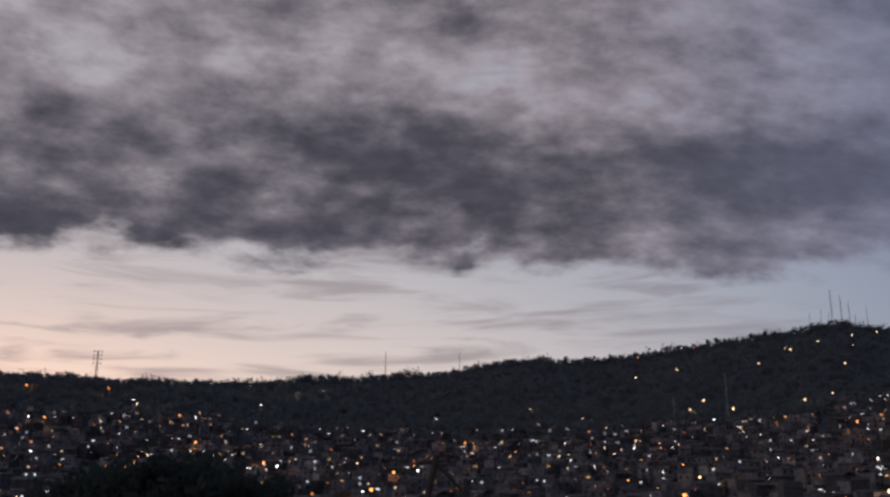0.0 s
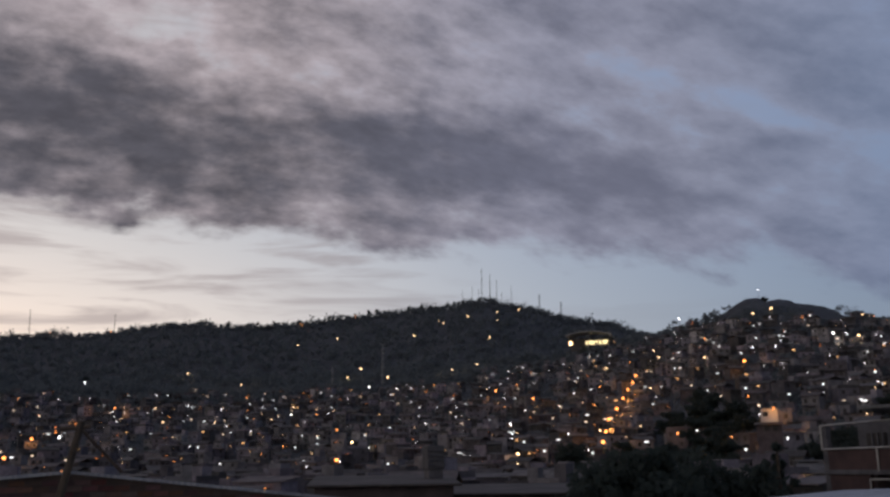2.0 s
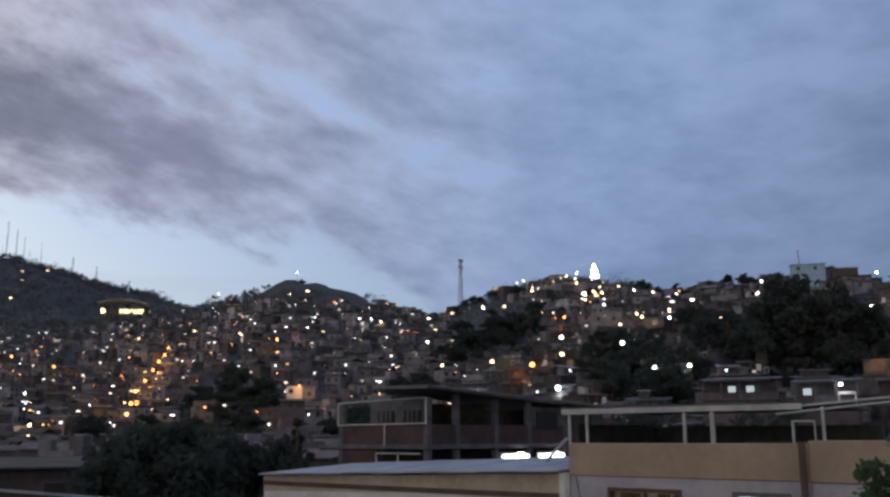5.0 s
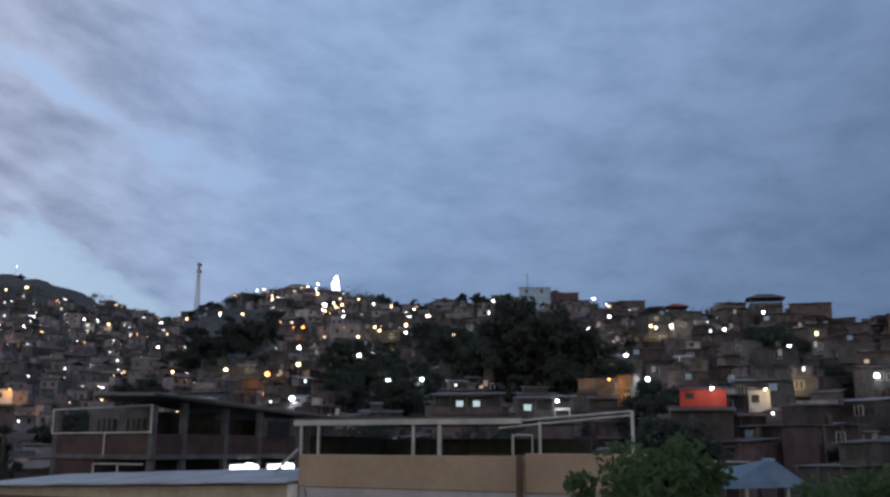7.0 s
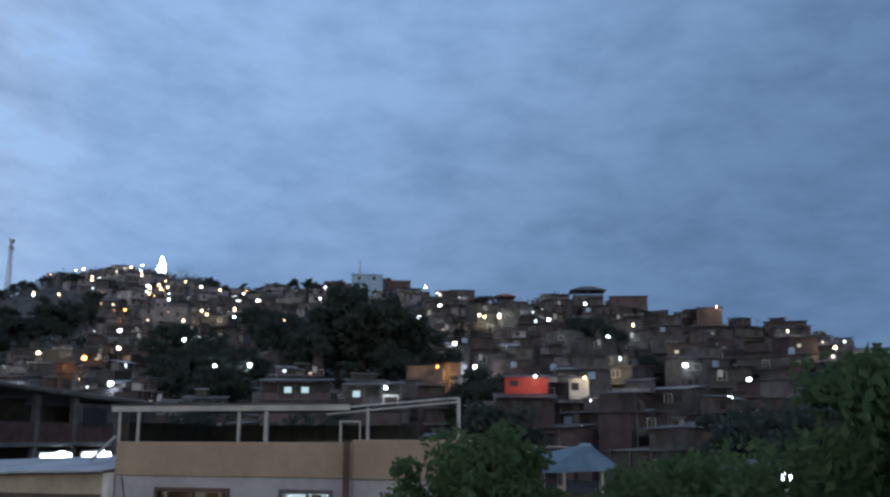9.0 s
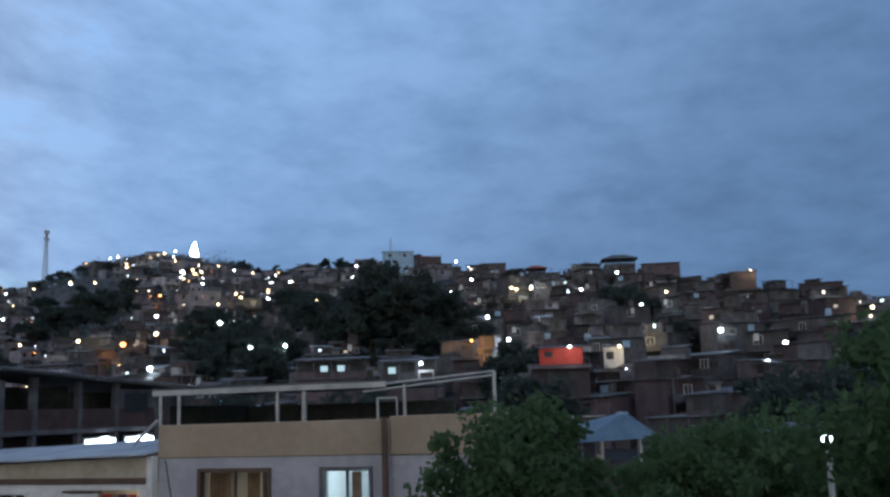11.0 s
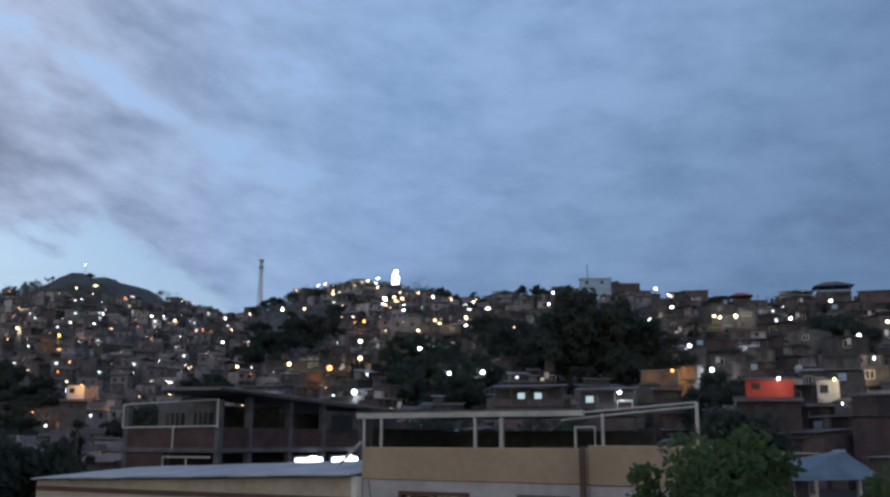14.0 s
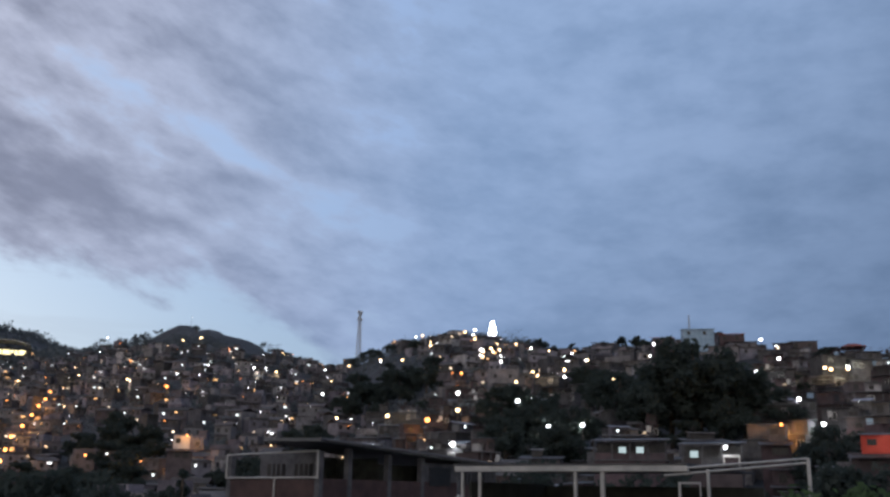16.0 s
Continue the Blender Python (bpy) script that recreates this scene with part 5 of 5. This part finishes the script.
def kiosk():
    p = spot(79.8, 0, 31)
    top = empty("kiosk", Matrix.Translation((p.x, p.y, 0)) @ Matrix.Rotation(radians(-37.7), 4, "Z"), "open kiosk under a pale blue pyramid roof", "kiosk")
    bm = bmesh.new()
    e, hi = 1.75, 0.78
    z0 = 5.9
    for a, b in (((-e, -e), (e, -e)), ((e, -e), (e, e)), ((e, e), (-e, e)), ((-e, e), (-e, -e))):
        bm.faces.new([bm.verts.new(v) for v in ((*a, z0), (*b, z0), (b[0] * 0.06 + 0.93, b[1] * 0.06 - 0.90, z0 + hi), (a[0] * 0.06 + 0.93, a[1] * 0.06 - 0.90, z0 + hi))])
    bmesh.ops.solidify(bm, geom=bm.faces[:], thickness=0.05)
    part("roof", bm, M_BLUE, top, "pale blue metal sheets")
    part("cap", boxed(0.79, -1.04, z0 + hi - 0.03, 1.07, -0.76, z0 + hi + 0.05), M_BLUE, top)
    for x in (-1.25, 1.25):
        for y in (-1.25, 1.25):
            part("post", boxed(x - 0.06, y - 0.06, 0, x + 0.06, y + 0.06, z0), M_WHITE, top)
    part("counter", boxed(-1.25, -1.25, 0, 1.25, 1.25, 5.2), M_BRICK, top)


kiosk()


# ---- coloured houses picked out by lamps on the near slope ----
def lit_house(az, el, r, w, h, wall, words, tone, watts, roof=None, side=0.3):
    p = spot(az, el, r)
    g = min(height(p.x, p.y), p.z - 1) - 1
    z = p.z - g
    top = empty("lit_house", facing(az, r, g, 0), words, "house")
    part("wall", boxed(-w / 2, 0, z - 0.3, w / 2, 5, z + h, bevel=0.03), wall, top)
    part("base", boxed(-w / 2 - 1.0, -0.6, -2, w / 2 + 0.6, 5, z - 0.3, bevel=0.03), M_BRICK, top, "dull brick lower storey")
    for x in (-w * 0.35, w * 0.15):
        part("window", boxed(x, -0.66, z - 1.9, x + 0.9, -0.55, z - 1.0), M_DARK, top)
    part("awning", slab(bmesh.new(), [(-w / 2 - 1.3, -1.9, z - 0.75), (w / 2 + 0.9, -1.8, z - 0.8), (w / 2 + 0.9, -0.5, z - 0.35), (-w / 2 - 1.3, -0.5, z - 0.35)], 0.05), M_RUST, top, "rusted sheet awning")
    part("roof", slab(bmesh.new(), [(-w / 2 - 0.3, -0.4, z + h + 0.06), (w / 2 + 0.3, -0.4, z + h + 0.06), (w / 2 + 0.3, 5.3, z + h + 0.5), (-w / 2 - 0.3, 5.3, z + h + 0.5)], 0.06), roof or M_ZINC, top)
    part("window", boxed(-w * 0.38, -0.05, z + h * 0.35, -w * 0.38 + 0.9, 0.03, z + h * 0.75), M_DARK, top)
    part("lamp_arm", rod(bmesh.new(), (side * w, 0.1, z + h), (side * w, -0.75, z + h + 0.05), 0.04, n=6), M_STEEL, top)
    bm = bmesh.new()
    bmesh.ops.create_icosphere(bm, subdivisions=2, radius=0.16, matrix=Matrix.Translation((side * w, -0.9, z + h)))
    part("bulb", bm, LAMPS[tone], top)
    at = top.matrix_basis @ Vector((side * w, -1.5, z + h - 0.35))
    room_light("porch_light", at, watts, LIGHT[tone], 0.25)


lit_house(78.8, 2.55, 108, 4.9, 1.6, M_REDWALL, "red painted house front under a bright lamp", "w", 34, side=0.2)
lit_house(81.9, 2.2, 118, 2.4, 2.3, M_WHITE, "white plastered house end lit by a lamp", "y", 40)
lit_house(86.4, -0.5, 100, 1.3, 1.0, M_PLASTER, "low yard wall glowing under an orange lamp", "o", 12)
lit_house(73.2, 3.2, 125, 1.9, 1.7, M_PLASTER, "small plastered house end glowing under an orange lamp", "o", 40)
lit_house(89.6, 6.4, 200, 5.0, 3.2, M_BRICK, "tall brick house with a warm lamp on its corner", "y", 90)
lit_house(38.9, 2.3, 190, 3.0, 2.2, M_WHITE, "white house flooded with orange street light", "o", 90)


def porch_house(az, el, r, bays, words, lit):
    """A long low block of open bays under a sheet roof, some of them lit from within."""
    p = spot(az, el, r)
    g = min(height(p.x, p.y), p.z - 1) - 1
    z = p.z - g
    w = 1.9 * bays
    top = empty("porch_house", facing(az, r, g, -4), words, "house")
    part("base", boxed(-w / 2, -0.2, -2, w / 2, 4.5, z - 0.1, bevel=0.03), M_BRICK, top)
    part("floor_slab", boxed(-w / 2 - 0.2, -0.5, z - 0.1, w / 2 + 0.2, 4.5, z + 0.05, bevel=0.02), M_CONCRETE, top)
    part("back_wall", boxed(-w / 2, 2.2, z + 0.05, w / 2, 2.4, z + 2.0, bevel=0.0), M_PLASTER, top)
    part("roof", slab(bmesh.new(), [(-w / 2 - 0.4, -0.8, z + 2.05), (w / 2 + 0.4, -0.8, z + 2.15), (w / 2 + 0.4, 4.7, z + 2.6), (-w / 2 - 0.4, 4.7, z + 2.5)], 0.08), M_ZINC, top, "weathered sheet metal roof")
    for k in range(bays + 1):
        x = -w / 2 + 1.9 * k
        part("post", boxed(x - 0.09, -0.1, z + 0.05, x + 0.09, 0.1, z + 2.02, bevel=0.01), M_CONCRETE, top)
    for k in range(bays):
        x = -w / 2 + 1.9 * k
        part("parapet", boxed(x + 0.09, -0.06, z + 0.05, x + 1.81, 0.06, z + 0.75, bevel=0.01), rng.choice((M_PLASTER, M_BRICK)), top)
        if k in lit:
            part("lit_window", boxed(x + 0.55, 2.12, z + 0.8, x + 1.35, 2.19, z + 1.5, bevel=0.01), G_COOL, top, "lit window")
    return top


rng = random.Random(63)
porch_house(65.0, 2.0, 106, 4, "grey open-fronted house with two lit windows", (1, 2))
house = porch_house(69.6, 1.75, 100, 3, "pale open-fronted house with a lit car porch", (0,))
at = house.matrix_basis
z = spot(69.6, 1.75, 100).z - at.translation.z
part("arch", boxed(1.1, -0.6, z + 0.75, 2.7, -0.45, z + 1.0, bevel=0.02), M_WHITE, house, "white painted lintel")
for x in (1.1, 2.58):
    part("arch_post", boxed(x, -0.6, z - 0.1, x + 0.12, -0.45, z + 0.75, bevel=0.02), M_WHITE, house)
bm = bmesh.new()
bmesh.ops.create_icosphere(bm, subdivisions=2, radius=0.17, matrix=Matrix.Translation((1.4, -0.8, z + 1.7)))
part("bulb", bm, G_WHITE, house)
room_light("porch_light", at @ Vector((1.4, -1.3, z + 1.5)), 45, LIGHT["w"], 0.25)


def crest_house(az, el, r, w, h, wall, roof, words, hip=False):
    p = spot(az, el, r)
    g = height(p.x, p.y) - 1
    z = p.z - g
    top = empty("crest_house", facing(az, r, g, 6), words, "house")
    part("wall", boxed(-w / 2, 0, -2, w / 2, 6, z, bevel=0.03), wall, top)
    if hip:
        bm = bmesh.new()
        a = [bm.verts.new(v) for v in ((-w / 2 - 0.8, -0.8, z + h * 0.45), (w / 2 + 0.8, -0.8, z + h * 0.45), (w / 2 + 0.8, 6.8, z + h * 0.45), (-w / 2 - 0.8, 6.8, z + h * 0.45))]
        b = [bm.verts.new((-w * 0.2, 3, z + h)), bm.verts.new((w * 0.2, 3, z + h))]
        for q in ((a[0], a[1], b[1], b[0]), (a[1], a[2], b[1]), (a[2], a[3], b[0], b[1]), (a[3], a[0], b[0]), (a[3], a[2], a[1], a[0])):
            bm.faces.new(q)
        part("roof", bm, roof, top)
        for x in (-w / 2 + 0.2, 0, w / 2 - 0.2):
            part("post", boxed(x - 0.12, 0, z, x + 0.12, 0.25, z + h * 0.45), M_CONCRETE, top)
    else:
        part("roof", slab(bmesh.new(), [(-w / 2 - 0.3, -0.4, z + 0.1), (w / 2 + 0.3, -0.4, z + 0.1), (w / 2 + 0.3, 6.3, z + h), (-w / 2 - 0.3, 6.3, z + h)], 0.1), roof, top)
    for s in (-0.3, 0.2):
        part("window", boxed(s * w - 0.45, -0.04, z - 1.6, s * w + 0.45, 0.04, z - 0.6), M_DARK, top)


crest_house(69.2, 9.5, 286, 9.0, 0.6, M_BLUE, M_BLUE, "pale block with a blue-grey upper floor on the crest")
crest_house(67.2, 9.05, 288, 6.5, 1.2, M_BRICK, M_REDROOF, "house with a red roof on the crest")
crest_house(71.1, 9.15, 288, 7.0, 1.3, M_BRICK, M_REDROOF, "brick house with a red tile roof on the crest")
crest_house(80.3, 8.05, 250, 7.0, 0.9, M_PLASTER, M_RUST, "grey plastered house on the crest")
crest_house(85.0, 8.1, 236, 9.0, 0.8, M_BRICK, M_RUST, "long brick house under a dark roof on the crest")
crest_house(75.0, 8.6, 275, 7.0, 0.9, M_BRICK, M_RUST, "brick house under a dark roof on the crest")
crest_house(93.8, 6.35, 205, 8.0, 0.6, M_BRICK, M_RUST, "low brick house under a dark roof on the crest")
crest_house(82.6, 8.25, 240, 7.5, 2.6, M_CONCRETE, M_RUST, "open-topped house under a wide hip roof", True)
crest_house(77.6, 8.0, 262, 4.5, 2.2, M_BRICK, M_REDROOF, "small tower house under a hip roof", True)
crest_house(98.6, 4.6, 190, 10.0, 1.0, M_WHITE, M_ZINC, "long white house with a flat roof edge")

p = spot(68.7, 10.35, 287.0)
mast((p.x, p.y, height(p.x, p.y)), p.z - height(p.x, p.y), 0.9, "thin steel aerial beside the pale crest block", M_STEEL)

# ---- dark trees between the near houses ----
rng = random.Random(77)
for _ in range(30):
    az = rng.uniform(72, 101)
    rc = float(np.interp(az, *zip(*SLOPE_R)))
    p = spot(az, 0, rng.uniform(98, rc * 0.85))
    p.z = height(p.x, p.y)
    set_tree(p, rng.uniform(0.35, 0.7))

# ---- foreground trees ----
for az, r, h, spread, n, size, seed, words in (
        (75.4, 15.5, 6.95, 1.5, 13000, 0.075, 41, "leafy green street tree in front of the painted house"),
        (71.6, 15.0, 5.75, 0.5, 2200, 0.06, 42, "small leafy sapling beside the painted house"),
        (78.4, 16.0, 5.35, 1.2, 7000, 0.075, 43, "leafy green tree with a rounded crown"),
        (67.6, 17.5, 5.9, 0.55, 1500, 0.06, 44, "thin young tree near a lit window"),
        (88.0, 20.0, 6.65, 2.2, 14000, 0.09, 45, "broad dark green tree beside the kiosk"),
        (93.0, 23.0, 6.5, 2.4, 12000, 0.09, 46, "broad dark green tree over the yard"),
        (85.6, 18.0, 6.2, 1.5, 9000, 0.075, 61, "low leafy tree in front of the kiosk"),
        (91.0, 20.5, 6.3, 2.2, 12000, 0.085, 62, "dense leafy green tree over the yard"),
        (95.2, 19.5, 6.4, 2.0, 10000, 0.085, 63, "dense leafy green tree over the yard"),
        (98.0, 21.0, 6.8, 2.2, 10000, 0.09, 47, "dark green tree over the yard"),
        (99.8, 11.5, 7.9, 1.8, 13000, 0.075, 48, "tall leafy tree close by, soft in the dusk"),
        (-15.6, 62.0, 10.4, 6.2, 8500, 0.30, 49, "large dark tree crown above the roofs"),
        (-19.0, 66.0, 9.6, 5.0, 6000, 0.30, 50, "dark tree above the roofs"),
        (-12.0, 58.0, 9.3, 4.6, 6000, 0.30, 51, "dark tree above the roofs"),
        (31.6, 46.0, 7.5, 3.6, 8000, 0.22, 52, "dense dark tree in front of the hillside"),
        (35.8, 50.0, 7.2, 3.4, 7000, 0.22, 53, "dense dark tree in front of the hillside"),
        (29.0, 44.0, 6.6, 2.2, 2500, 0.22, 54, "dark tree in front of the hillside"),
        (39.5, 52.0, 9.2, 1.1, 2200, 0.18, 55, "slim dark conifer beside the brick house"),
        (76.4, 70.0, 9.4, 4.0, 4500, 0.28, 56, "dark tree below the red house"),
        (92.5, 60.0, 9.0, 4.5, 4500, 0.30, 57, "dark tree mass below the brick houses"),
        (97.0, 48.0, 9.4, 4.2, 4500, 0.30, 58, "dark tree mass below the brick houses"),
        (60.0, 62.0, 8.6, 4.2, 4500, 0.28, 59, "dark tree behind the roof terrace"),
        (66.0, 58.0, 8.4, 4.2, 4500, 0.28, 60, "dark tree behind the roof terrace")):
    p = spot(az, 0, r)
    tree((p.x, p.y, 0), h, spread, n, size, seed, words, M_PALELEAF if az == 99.5 else M_LEAF if r < 30 else M_HILLTREE, "", 0.32 if az != 39.5 else 0.12, dome=az not in (39.5, 67.6, 71.6))

p = spot(93.3, -2.36, 16.2)
lamp = empty("yard_lamp", Matrix.Translation((p.x, p.y, 0)), "round white yard lamp on a pole", "street lamp")
part("pole", rod(bmesh.new(), (0, 0, 0), (0, 0, p.z - 0.15), 0.05), M_STEEL, lamp)
bm = bmesh.new()
bmesh.ops.create_icosphere(bm, subdivisions=2, radius=0.085, matrix=Matrix.Translation((0, 0, p.z)))
part("bulb", bm, G_WHITE, lamp)


# ---- bricks of the gable wall, courses counted down from the coping ----
def lay_bricks():
    rng = random.Random(12)
    me = bpy.data.meshes.new("brick")
    bm = box(bmesh.new(), -0.125, -0.018, -0.045, 0.125, 0.0, 0.045, 0.006)
    bm.to_mesh(me)
    bm.free()
    me.materials.append(M_REDBRICK)
    rest = Bulk()
    spots = []
    for row in range(22):
        z = 6.93 - 0.105 * row
        x = -4.4 + (0.13 if row % 2 else 0.0)
        while x < 10.5:
            limit = float(np.interp(x, [p[0] for p in GABLE_LINE], [p[1] for p in GABLE_LINE]))
            if z + 0.06 < limit - 0.02 and not any(abs(x - c) < 0.4 for c in (-2.3, 5.6)):
                spots.append((x, z))
            x += 0.262
    near = set(sorted(spots, key=lambda s: abs(s[0] - 1.5) + 2.5 * abs(s[1] - 6.5))[:290])
    for x, z in spots:
        if (x, z) in near:
            ob = new("brick", me)
            ob.parent = GABLE
            ob.location = (x, rng.uniform(-0.004, 0.004), z)
            ob.rotation_euler = (0, rng.uniform(-0.015, 0.015), 0)
        else:
            y = rng.uniform(-0.004, 0.004)
            rest.block(Matrix.Translation((x, y, z)), -0.125, -0.018, -0.045, 0.125, 0.0, 0.045)
    ob = rest.make("brickwork", [M_REDBRICK])
    ob.parent = GABLE
    tagged(ob, kind="stuff")


lay_bricks()
